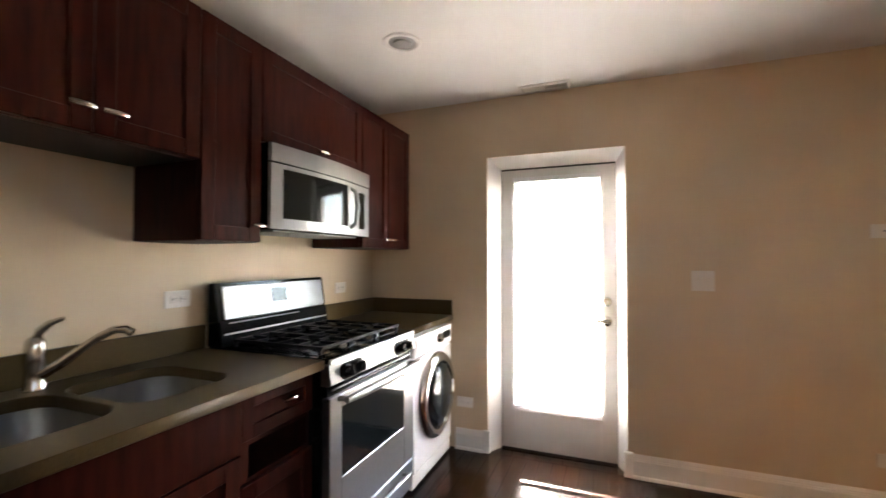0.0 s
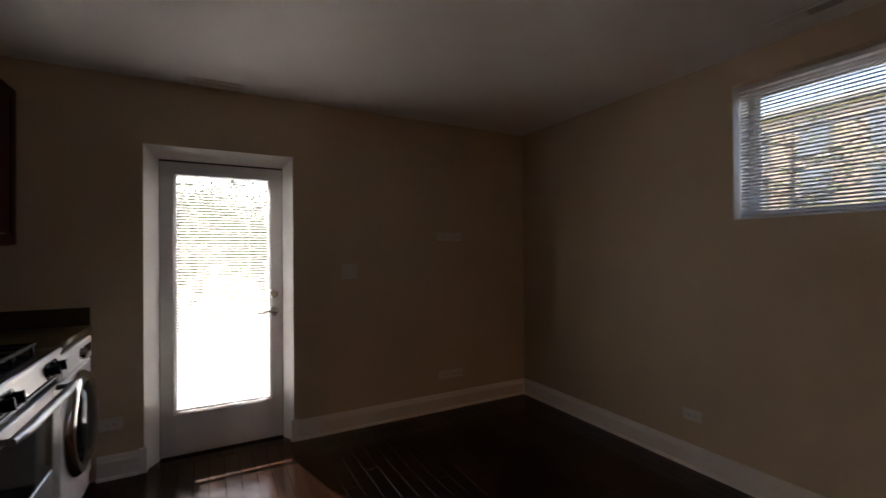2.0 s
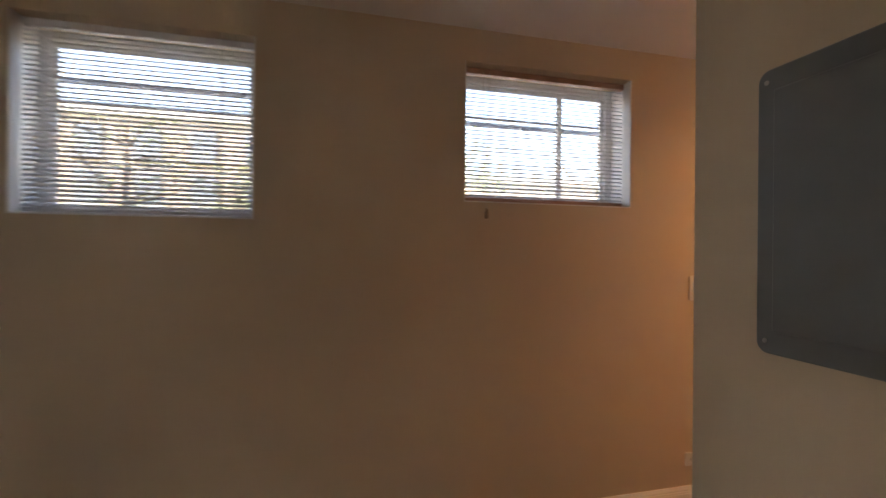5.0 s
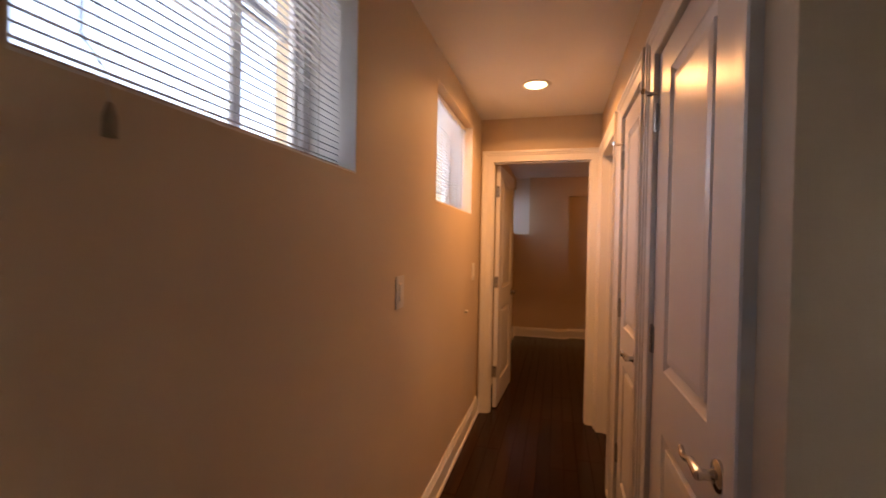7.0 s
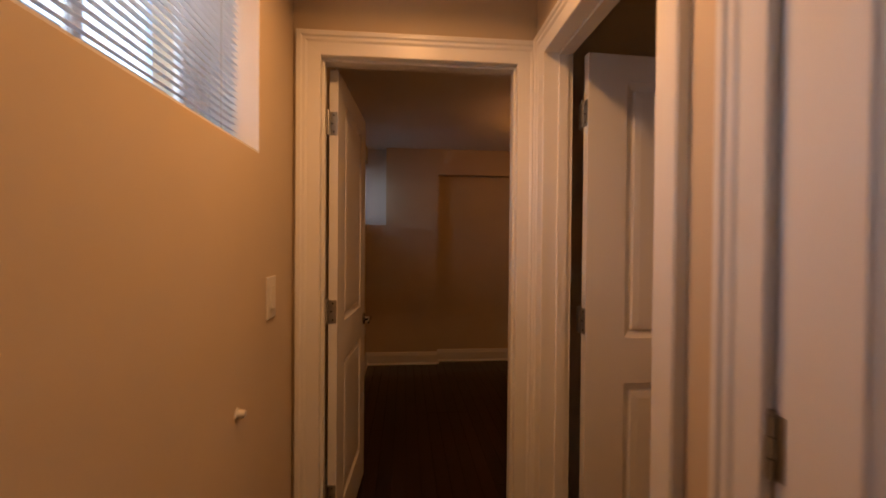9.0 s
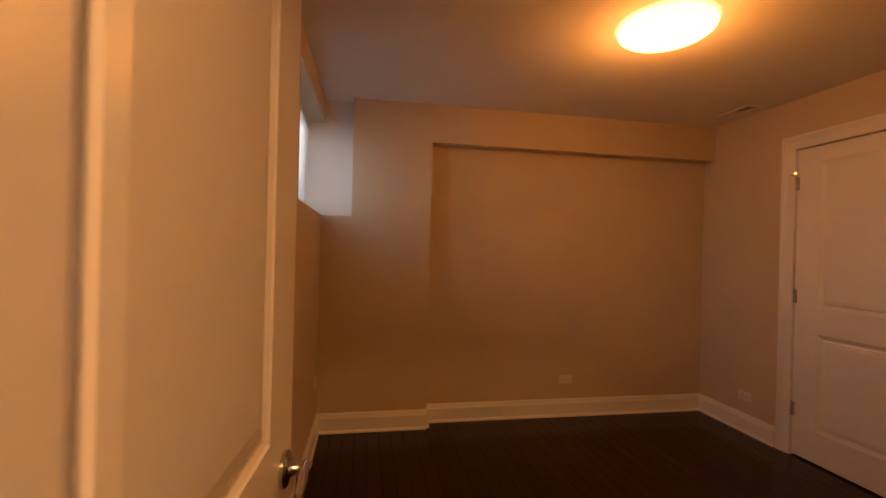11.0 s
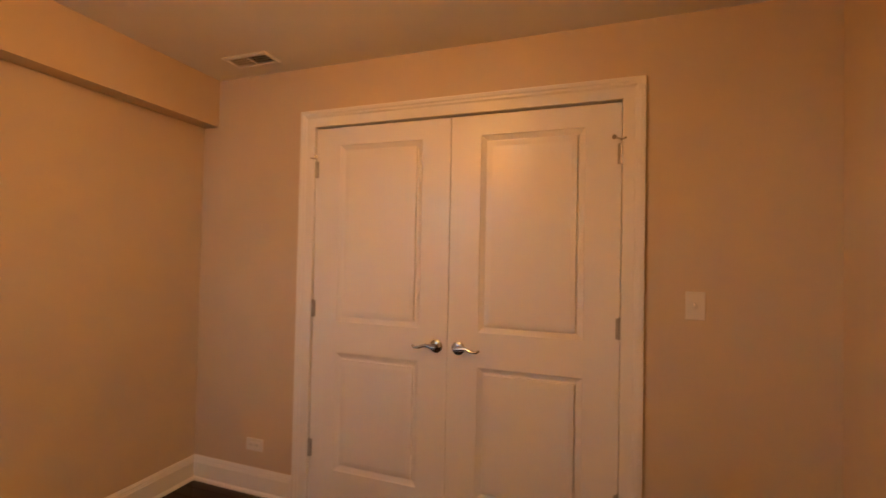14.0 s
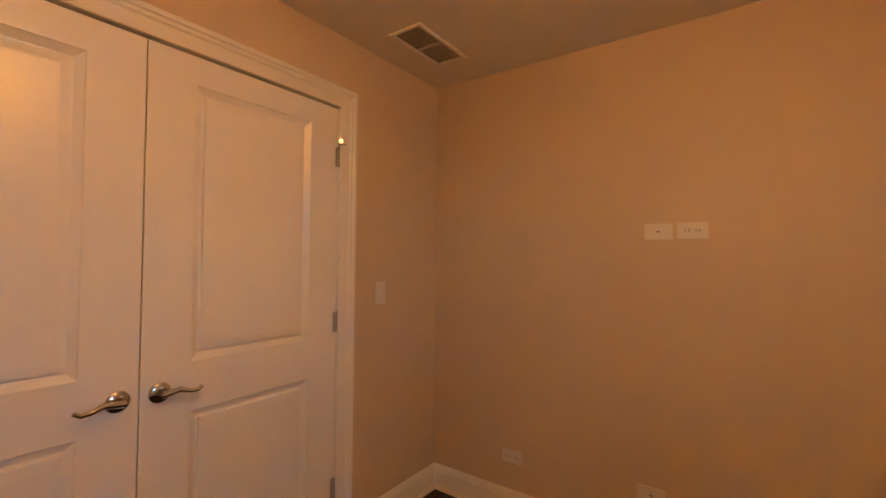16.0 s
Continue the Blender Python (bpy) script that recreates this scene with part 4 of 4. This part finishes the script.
def microwave():
    d = empty("microwave_oven", pose(WEST, -1.474, 0, 0, 0, 90), "stainless over-the-range microwave with a dark window", "microwave")
    w, z0, z1, f = 0.757, 1.428, 1.786, -0.385
    part("body", boxes((0, w, f, -0.001, z0, z1), bevel=0.003), BLACK, d, "black microwave case")
    bm = bmesh.new()
    n = 12
    front = [(w * k / n, f - 0.012 - 0.030 * math.sin(math.pi * k / n)) for k in range(n + 1)]

    def bowed(za, zb, x0=0, x1=n, extra=0.0):
        bm = bmesh.new()
        r = [[bm.verts.new((x, y - extra, z)) for x, y in front[x0:x1 + 1]] for z in (za, zb)]
        q = [[bm.verts.new((x, f + 0.002, z)) for x, y in front[x0:x1 + 1]] for z in (za, zb)]
        for k in range(x1 - x0):
            bm.faces.new((r[0][k], r[0][k + 1], r[1][k + 1], r[1][k]))
            bm.faces.new((r[1][k], r[1][k + 1], q[1][k + 1], q[1][k]))
            bm.faces.new((q[0][k], q[0][k + 1], r[0][k + 1], r[0][k]))
            bm.faces.new((q[1][k], q[1][k + 1], q[0][k + 1], q[0][k]))
        for k in (0, x1 - x0):
            bm.faces.new((r[0][k], r[1][k], q[1][k], q[0][k]))
        return bm
    bm.free()
    part("vent_band", bowed(1.710, 1.784, extra=0.004), STEEL, d, "stainless top vent band")
    part("seam", bowed(1.704, 1.710, extra=-0.004), BLACK, d)
    door = part("door", bowed(z0 + 0.004, 1.704, 0, 9), STEEL, d, "stainless microwave door")
    part("window", bowed(z0 + 0.048, 1.684, 1, 8, 0.0025), DARKGLASS, door, "black window glass")
    part("control_panel", bowed(z0 + 0.004, 1.704, 9, n), STEEL, d, "stainless control side")
    part("keypad", bowed(1.470, 1.665, 10, 11, 0.0025), DARKGLASS, d, "dark keypad")
    x, y = front[9][0] - 0.020, front[9][1]
    part("handle", tube([(x, y + 0.004, 1.470), (x, y - 0.030, 1.492), (x, y - 0.042, 1.575), (x, y - 0.030, 1.655), (x, y + 0.004, 1.678)], [0.011, 0.011, 0.012, 0.011, 0.011], 10), STEEL, door, "curved stainless handle", True)
    part("grease_filter", boxes((0.06, w - 0.06, f + 0.03, -0.10, z0 - 0.006, z0)), GREYM, d)


microwave()


def washer():
    y0, w, f = -0.658, 0.600, -0.655
    d = empty("washing_machine", pose(WEST, y0, 0, 0, 0, 90), "white front-loading washing machine under the counter", "washer")
    part("body", boxes((0, w, f + 0.03, -0.03, 0.015, 0.868), bevel=0.012, seg=2), WHITEM, d)
    part("front_panel", boxes((0.002, w - 0.002, f, f + 0.032, 0.10, 0.740), bevel=0.010, seg=2), WHITEM, d)
    part("plinth", boxes((0.004, w - 0.004, f + 0.010, f + 0.034, 0.016, 0.096), bevel=0.004), WHITEM, d)
    cp = part("control_panel", boxes((0.002, w - 0.002, f - 0.004, f + 0.032, 0.745, 0.866), bevel=0.010, seg=2), WHITEM, d)
    part("dial", turned([(0.0, 0.026), (0.024, 0.026), (0.028, 0.020), (0.030, 0.0)], 24, Matrix.Translation((w * 0.60, f - 0.004, 0.806)) @ Matrix.Rotation(radians(90), 4, "X")), CHROME, cp, "chrome program dial", True)
    part("display", boxes((w * 0.72, w - 0.04, f - 0.0065, f - 0.003, 0.785, 0.832), bevel=0.001), DARKGLASS, cp, "dark display")
    part("drawer", boxes((0.02, 0.20, f - 0.010, f - 0.003, 0.765, 0.846), bevel=0.003), WHITEM, cp, "detergent drawer front")
    m = Matrix.Translation((0.322, f, 0.465)) @ Matrix.Rotation(radians(90), 4, "X")
    dr = part("door_ring", turned([(0.262, 0.0), (0.262, 0.012), (0.250, 0.030), (0.225, 0.040), (0.205, 0.036), (0.196, 0.020)], 48, m), CHROME, d, "chrome porthole ring", True)
    part("door_glass", turned([(0.197, 0.020), (0.190, 0.036), (0.165, 0.050), (0.11, 0.060), (0.05, 0.064), (0.0, 0.065)], 48, m), DARKGLASS, dr, "bulging dark door glass", True)
    part("door_pull", boxes((0.512, 0.542, f - 0.044, f - 0.026, 0.425, 0.505), bevel=0.006, seg=2), WHITEM, dr)
    for x in (0.05, w - 0.05):
        for yy in (f + 0.08, -0.08):
            part("foot", turned([(0.0, 0.0), (0.022, 0.0), (0.022, 0.010), (0.008, 0.016)], 12, Matrix.Translation((x, yy, 0))), BLACK, d)


washer()

# ---- plates, vents, lamps ----
wall_plate("outlet", WEST_FACE(WEST, -1.575, 1.140), "duplex", "white horizontal outlet plate over the kitchen counter")
wall_plate("outlet", WEST_FACE(WEST, -0.420, 1.115), "duplex", "white horizontal outlet plate beside the range")
wall_plate("light_switch", NORTH_FACE(-1.658, 0, 1.181), "double", "white two-gang switch plate on the beige wall")
for x, k in ((-0.856, "jack"), (-0.740, "duplex")):
    wall_plate("outlet", NORTH_FACE(x, 0, 1.448), k, "white plate of a high pair for a wall-hung screen")
    wall_plate("outlet", NORTH_FACE(x + 0.006, 0, 0.292), k, "white plate of a low pair above the baseboard")
wall_plate("outlet", NORTH_FACE(-3.095, 0, 0.320), "duplex", "white outlet plate beside the washer")
wall_plate("outlet", EAST_FACE(0, -1.590, 0.318), "duplex", "white outlet plate low on the beige wall")
wall_plate("light_switch", EAST_FACE(0, -4.862, 1.184), "rocker", "white rocker switch in an oversized plate in the hall")
wall_plate("light_switch", EAST_FACE(0, -6.458, 1.173), "rocker", "white rocker switch in an oversized plate by the bedroom door")
wall_plate("outlet", EAST_FACE(0, -4.860, 0.280), "duplex", "white outlet plate low in the hall")
wall_plate("outlet", EAST_FACE(0, -9.728, 0.400), "duplex", "white outlet plate low beside the bedroom window wall")
wall_plate("outlet", SOUTH_FACE(-1.940, NICHE, 0.297), "duplex", "white outlet plate low in the niche")
wall_plate("outlet", WEST_FACE(BW, -9.513, 0.270), "duplex", "white outlet plate beside the closet doors")
wall_plate("light_switch", WEST_FACE(BW, -7.306, 1.184), "switch", "white single switch plate beside the closet")
wall_plate("outlet", NORTH_FACE(-1.960, BN, 1.492), "jack", "white plate of a high pair for a wall-hung screen")
wall_plate("outlet", NORTH_FACE(-1.828, BN, 1.494), "duplex", "white plate of a high pair for a wall-hung screen")
wall_plate("outlet", NORTH_FACE(-2.665, BN, 0.315), "duplex", "white outlet plate low on the bedroom wall")
wall_plate("outlet", NORTH_FACE(-1.990, BN, 0.330), "jack", "white jack plate low on the bedroom wall")
wb = empty("wall_bumper", EAST_FACE(0, -6.190, 0.908), "small white door bumper on the hall wall", "door bumper")
part("bumper", turned([(0.0, 0.022), (0.008, 0.022), (0.011, 0.016), (0.011, 0.004), (0.016, 0.002), (0.016, 0.0)], 14, Matrix.Rotation(radians(90), 4, "X")), PLASTIC, wb, smooth=True)


def ceiling_vent(x0, x1, y0, y1, along, label, grille=False):
    d = empty("ceiling_vent", Matrix.Translation(((x0 + x1) / 2, (y0 + y1) / 2, H)), label, "vent")
    a, b, f = (x1 - x0) / 2, (y1 - y0) / 2, 0.020
    part("frame", boxes((-a, -a + f, -b, b, -0.012, 0), (a - f, a, -b, b, -0.012, 0), (-a + f, a - f, -b, -b + f, -0.012, 0), (-a + f, a - f, b - f, b, -0.012, 0), bevel=0.004), TRIM, d)
    # flat sheet on the ceiling, the duct's shade put into its dark colour
    part("backing", boxes((-a + f, a - f, -b + f, b - f, -0.0012, -0.0004)), SLOT, d, "dark sheet in place of the shaded duct")
    long_x = along == "x"
    part("divider", boxes((-0.006, 0.006, -b + f, b - f, -0.007, -0.001) if long_x else (-a + f, a - f, -0.006, 0.006, -0.007, -0.001)), PLASTIC, d)
    span = 2 * ((b if long_x else a) - f)
    n = max(4, int(span / (0.013 if grille else 0.023)))
    for half in (-1, 1):
        for k in range(n):
            c = -span / 2 + span * (k + 0.5) / n
            ang = radians(24 if grille else 58 * half)
            L = ((a if long_x else b) - f - 0.007) / 2
            hw = 0.0062 if grille else 0.0042
            bm = boxes((-L, L, -hw, hw, -0.0006, 0.0006))
            bm.transform(Matrix.Rotation(ang, 4, "X"))
            mid = half * (0.007 + L)
            bm.transform(Matrix.Translation((mid, c, -0.0048)) if long_x else Matrix.Translation((c, mid, -0.0048)) @ Matrix.Rotation(radians(90), 4, "Z"))
            part("slat", bm, PLASTIC, d)
    return d


ceiling_vent(-2.688, -2.374, -0.150, -0.038, "x", "white ceiling register over the back door")
ceiling_vent(-0.255, -0.138, -2.402, -2.106, "y", "white ceiling register by the kitchen window")
ceiling_vent(-0.650, -0.286, -4.925, -4.640, "x", "white return-air grille in the hall ceiling", True)
ceiling_vent(-3.062, -2.935, -9.588, -9.303, "y", "white ceiling register in the bedroom corner")
ceiling_vent(-2.990, -2.803, -7.475, -7.085, "y", "white return-air grille in the bedroom ceiling", True)


def recessed(x, y, lit, label):
    d = empty("recessed_light", Matrix.Translation((x, y, H)), label, "ceiling light")
    part("trim_ring", turned([(0.098, 0.0), (0.098, -0.004), (0.090, -0.008), (0.074, -0.006), (0.068, -0.0005)], 40), TRIM, d, "white trim ring", True)
    part("lens", turned([(0.0, -0.003), (0.040, -0.003), (0.069, -0.001)] if lit else [(0.0, -0.016), (0.030, -0.016), (0.044, -0.012), (0.047, -0.004), (0.068, -0.001)], 32), BULB if lit else LENSOFF, d, "glowing warm lens" if lit else "unlit frosted bulb", True)


recessed(-3.122, -0.915, False, "white recessed ceiling light, switched off")
recessed(-0.465, -6.020, True, "white recessed hall ceiling light, switched on")
dm = empty("ceiling_lamp", Matrix.Translation((-1.680, -8.498, H)), "round frosted glass ceiling lamp, switched on", "ceiling light")
part("pan", turned([(0.0, -0.001), (0.150, -0.001), (0.165, -0.012), (0.165, -0.030), (0.150, -0.032)], 40), CHROME, dm, "metal ceiling pan", True)
part("shade", turned([(0.212, -0.020), (0.207, -0.031), (0.188, -0.045), (0.150, -0.059), (0.095, -0.069), (0.040, -0.073), (0.0, -0.074)], 48), DOME, dm, "glowing frosted glass dome", True)
part("finial", turned([(0.0, -0.074), (0.008, -0.075), (0.008, -0.079), (0.003, -0.083), (0.0, -0.084)], 14), CHROME, dm, smooth=True)

# breaker panel
bp = empty("breaker_panel", SOUTH_FACE(-1.313, PANEL_Y, 1.155), "grey steel breaker panel set in the beige wall", "breaker panel")
bm = plate_with_holes(rounded(0.37, 0.62, 0.022, 5), [], 0.013, 0.004)
bm.transform(Matrix.Translation((0, -0.013, 0.31)) @ Matrix.Rotation(radians(90), 4, "X"))
part("cover", bm, GREYM, bp)
lid = part("door", boxes((-0.150, 0.150, -0.018, -0.011, 0.045, 0.575), bevel=0.003), GREYM, bp, "hinged grey steel door")
part("latch", boxes((0.118, 0.142, -0.023, -0.017, 0.28, 0.34), bevel=0.002), SLOT, lid)
for x in (-0.168, 0.168):
    for z in (0.024, 0.596):
        part("screw", turned([(0.0, 0.004), (0.004, 0.004), (0.006, 0.0)], 10, Matrix.Translation((x, -0.012, z)) @ Matrix.Rotation(radians(90), 4, "X")), HINGE, bp)

# ---- outside ----
tagged(part("ground", boxes((-400, 400, -400, 400, -0.30, -0.125)), GRASS), "lawn that reaches to the horizon", "ground", kind="structure")
tagged(part("pavement", boxes((-6.5, 2.5, 0.42, 5.5, -0.124, -0.03), bevel=0.01), CONC), "pale concrete patio outside the back door", "patio", kind="structure")
tagged(part("pavement", boxes((0.32, 7.5, -14, 0.40, -0.124, -0.04), bevel=0.01), CONC), "pale concrete side yard by the windows", "side yard", kind="structure")


def tree(x, y, height, crown, seed, leaves, label):
    rnd = random.Random(seed)
    d = empty("tree", Matrix.Translation((x, y, -0.13)), label, "tree")
    bm = tube([(0, 0, 0), (0.03, 0.05, height * 0.25), (-0.05, 0.02, height * 0.5), (0.04, 0.0, height * 0.85)], [0.16, 0.13, 0.10, 0.03], 8)
    tips = []
    for k in range(14):
        z = height * rnd.uniform(0.3, 0.8)
        a, r = rnd.uniform(0, 6.28), crown * rnd.uniform(0.6, 1.0)
        e = Vector((math.cos(a) * r, math.sin(a) * r, z + height * rnd.uniform(0.08, 0.25)))
        mid = Vector((math.cos(a) * r * 0.5, math.sin(a) * r * 0.5, z + height * 0.04))
        tube([(0, 0, z), mid, e], [0.05, 0.03, 0.010], 5, bm)
        tips += [mid, e, (mid + e) / 2]
        for j in range(3):
            q = mid.lerp(e, rnd.uniform(0.2, 1)) + Vector((rnd.uniform(-1, 1), rnd.uniform(-1, 1), rnd.uniform(0, 0.8))) * crown * 0.35
            tube([mid.lerp(e, 0.4), q], [0.018, 0.006], 4, bm)
            tips.append(q)
    part("trunk", bm, BARK, d, "bare branching trunk")
    verts, faces = [], []
    for k in range(leaves):
        c = rnd.choice(tips) + Vector((rnd.gauss(0, 1), rnd.gauss(0, 1), rnd.gauss(0, 0.8))) * crown * 0.18
        u = Vector((rnd.gauss(0, 1), rnd.gauss(0, 1), rnd.gauss(0, 1))).normalized() * rnd.uniform(0.05, 0.13)
        v = u.orthogonal().normalized() * u.length * 0.6
        i = len(verts)
        verts += [c - u, c + v, c + u, c - v]
        faces.append((i, i + 1, i + 2, i + 3))
    me = bpy.data.meshes.new("crown")
    me.from_pydata([tuple(p) for p in verts], [], faces)
    me.materials.append(LEAF)
    tagged(new("crown", me), kind="stuff").parent = d
    return d


tree(-3.6, 19.0, 4.6, 2.6, 3, 3000, "leafy green tree beyond the patio")
tree(-0.6, 22.0, 5.0, 2.8, 4, 3000, "leafy green tree beyond the patio")
tree(14.5, 0.5, 4.6, 2.4, 5, 1500, "thinly leaved tree in the side yard")
tree(13.5, 3.4, 6.4, 2.6, 9, 500, "thinly leaved tree in the side yard")
tree(-2.9, 10.5, 2.7, 1.5, 12, 2200, "low leafy shrub tree beyond the patio")
tree(-1.2, 11.5, 2.9, 1.6, 13, 2200, "low leafy shrub tree beyond the patio")
tree(13.5, -7.0, 5.4, 2.4, 6, 1200, "thinly leaved tree in the side yard")
tree(16.0, -2.6, 4.8, 2.6, 7, 1500, "thinly leaved tree in the side yard")


def building(x0, x1, y0, y1, h, label):
    d = empty("apartment_building", Matrix.Translation(((x0 + x1) / 2, (y0 + y1) / 2, -0.13)), label, "building")
    a, b = (x1 - x0) / 2, (y1 - y0) / 2
    part("wall", boxes((-a, a, -b, b, 0, h)), BRICK, d, "orange brick wall")
    part("roof", boxes((-a - 0.15, a + 0.15, -b - 0.15, b + 0.15, h, h + 0.35)), CONC, d, "pale stone parapet")
    y = -b + 1.2
    while y < b - 1.2:
        for z in (0.9, 3.5, 5.6):
            if z + 1.5 < h:
                w = part("window", boxes((-a - 0.06, -a + 0.02, y - 0.55, y + 0.55, z, z + 1.5)), OUTW, d)
                part("sill", boxes((-a - 0.12, -a + 0.02, y - 0.65, y + 0.65, z - 0.1, z)), CONC, w)
        y += 2.4


building(21, 33, -7.5, 11.5, 7.6, "orange brick building across the yard")
building(19, 30, -22, -9.5, 5.0, "orange brick building across the yard")
fe = empty("fence", Matrix.Translation((8.2, -5, -0.13)), "weathered timber fence along the side yard", "fence")
for k in range(60):
    part("board", boxes((-0.012, 0.012, -9 + 0.30 * k, -9 + 0.30 * k + 0.26, 0.05, 1.45 + 0.03 * (k % 3))), TIMBER, fe)
for z in (0.35, 1.15):
    part("rail", boxes((0.012, 0.05, -9.1, 9.1, z, z + 0.09)), TIMBER, fe)
rl = empty("railing", Matrix.Translation((-2.6, 4.9, -0.03)), "low timber railing at the patio's edge", "railing")
for z in (0.30, 0.62):
    part("rail", boxes((-3.2, 3.6, -0.02, 0.02, z, z + 0.07)), TIMBER, rl)
for k in range(6):
    part("post", boxes((-3.2 + 1.3 * k, -3.1 + 1.3 * k, 0.021, 0.11, 0, 0.80)), TIMBER, rl)

# ---- floor planks ----
PW = 0.083
rnd = random.Random(11)
cache = {}


def plank_mesh(w, length):
    key = (round(w, 3), round(length, 2))
    if key not in cache:
        bm = boxes((0.0006, w - 0.0006, 0.0008, length - 0.0008, -0.009, 0.0), bevel=0.0012)
        me = bpy.data.meshes.new("plank")
        bm.to_mesh(me)
        bm.free()
        me.materials.append(WOODF)
        cache[key] = me
    return cache[key]


def lay(x0, x1, y0, y1, lengths):
    x = x0
    while x < x1 - 0.004:
        w = min(PW, x1 - x)
        y = y0
        first = True
        while y < y1 - 0.01:
            L = rnd.choice(lengths) * (0.5 if first and rnd.random() < 0.5 else 1.0)
            first = False
            if y1 - y - L < 0.25:
                L = y1 - y
            p = new("plank", plank_mesh(w, L))
            p.parent = floor
            p.location = (x, y, 0)
            y += L
        x += w


lay(-3.83, 0.0, PANEL_Y, 0.0, (1.2, 1.5, 1.8, 2.1))
lay(DOOR_X0 + JL, DOOR_X1 - JR, 0.0, 0.10, (0.2,))
lay(HALL, 0.0, END, PANEL_Y, (1.2, 1.5))
lay(BW, 0.0, NICHE, END, (1.2, 1.5, 1.8))
lay(-1.65, HALL, END, -5.77, (1.2,))

# ---- groups of repeats ----
GROUPS = (("wall_cabinet", "kitchen wall cabinets"), ("base_cabinet", "kitchen base cabinets"), ("venetian_blind", "window blinds"), ("outlet", "wall outlets"), ("light_switch", "light switches"),
          ("ceiling_vent", "ceiling vents"), ("recessed_light", "recessed lights"), ("tree", "trees outside"), ("apartment_building", "buildings outside"), ("backsplash", "backsplash strips"),
          ("countertop", "kitchen countertops"))
for ob in scene.collection.objects:
    if ob.parent is None:
        for nm, grp in GROUPS:
            if ob.name.split(".")[0] == nm:
                ob["group"] = grp
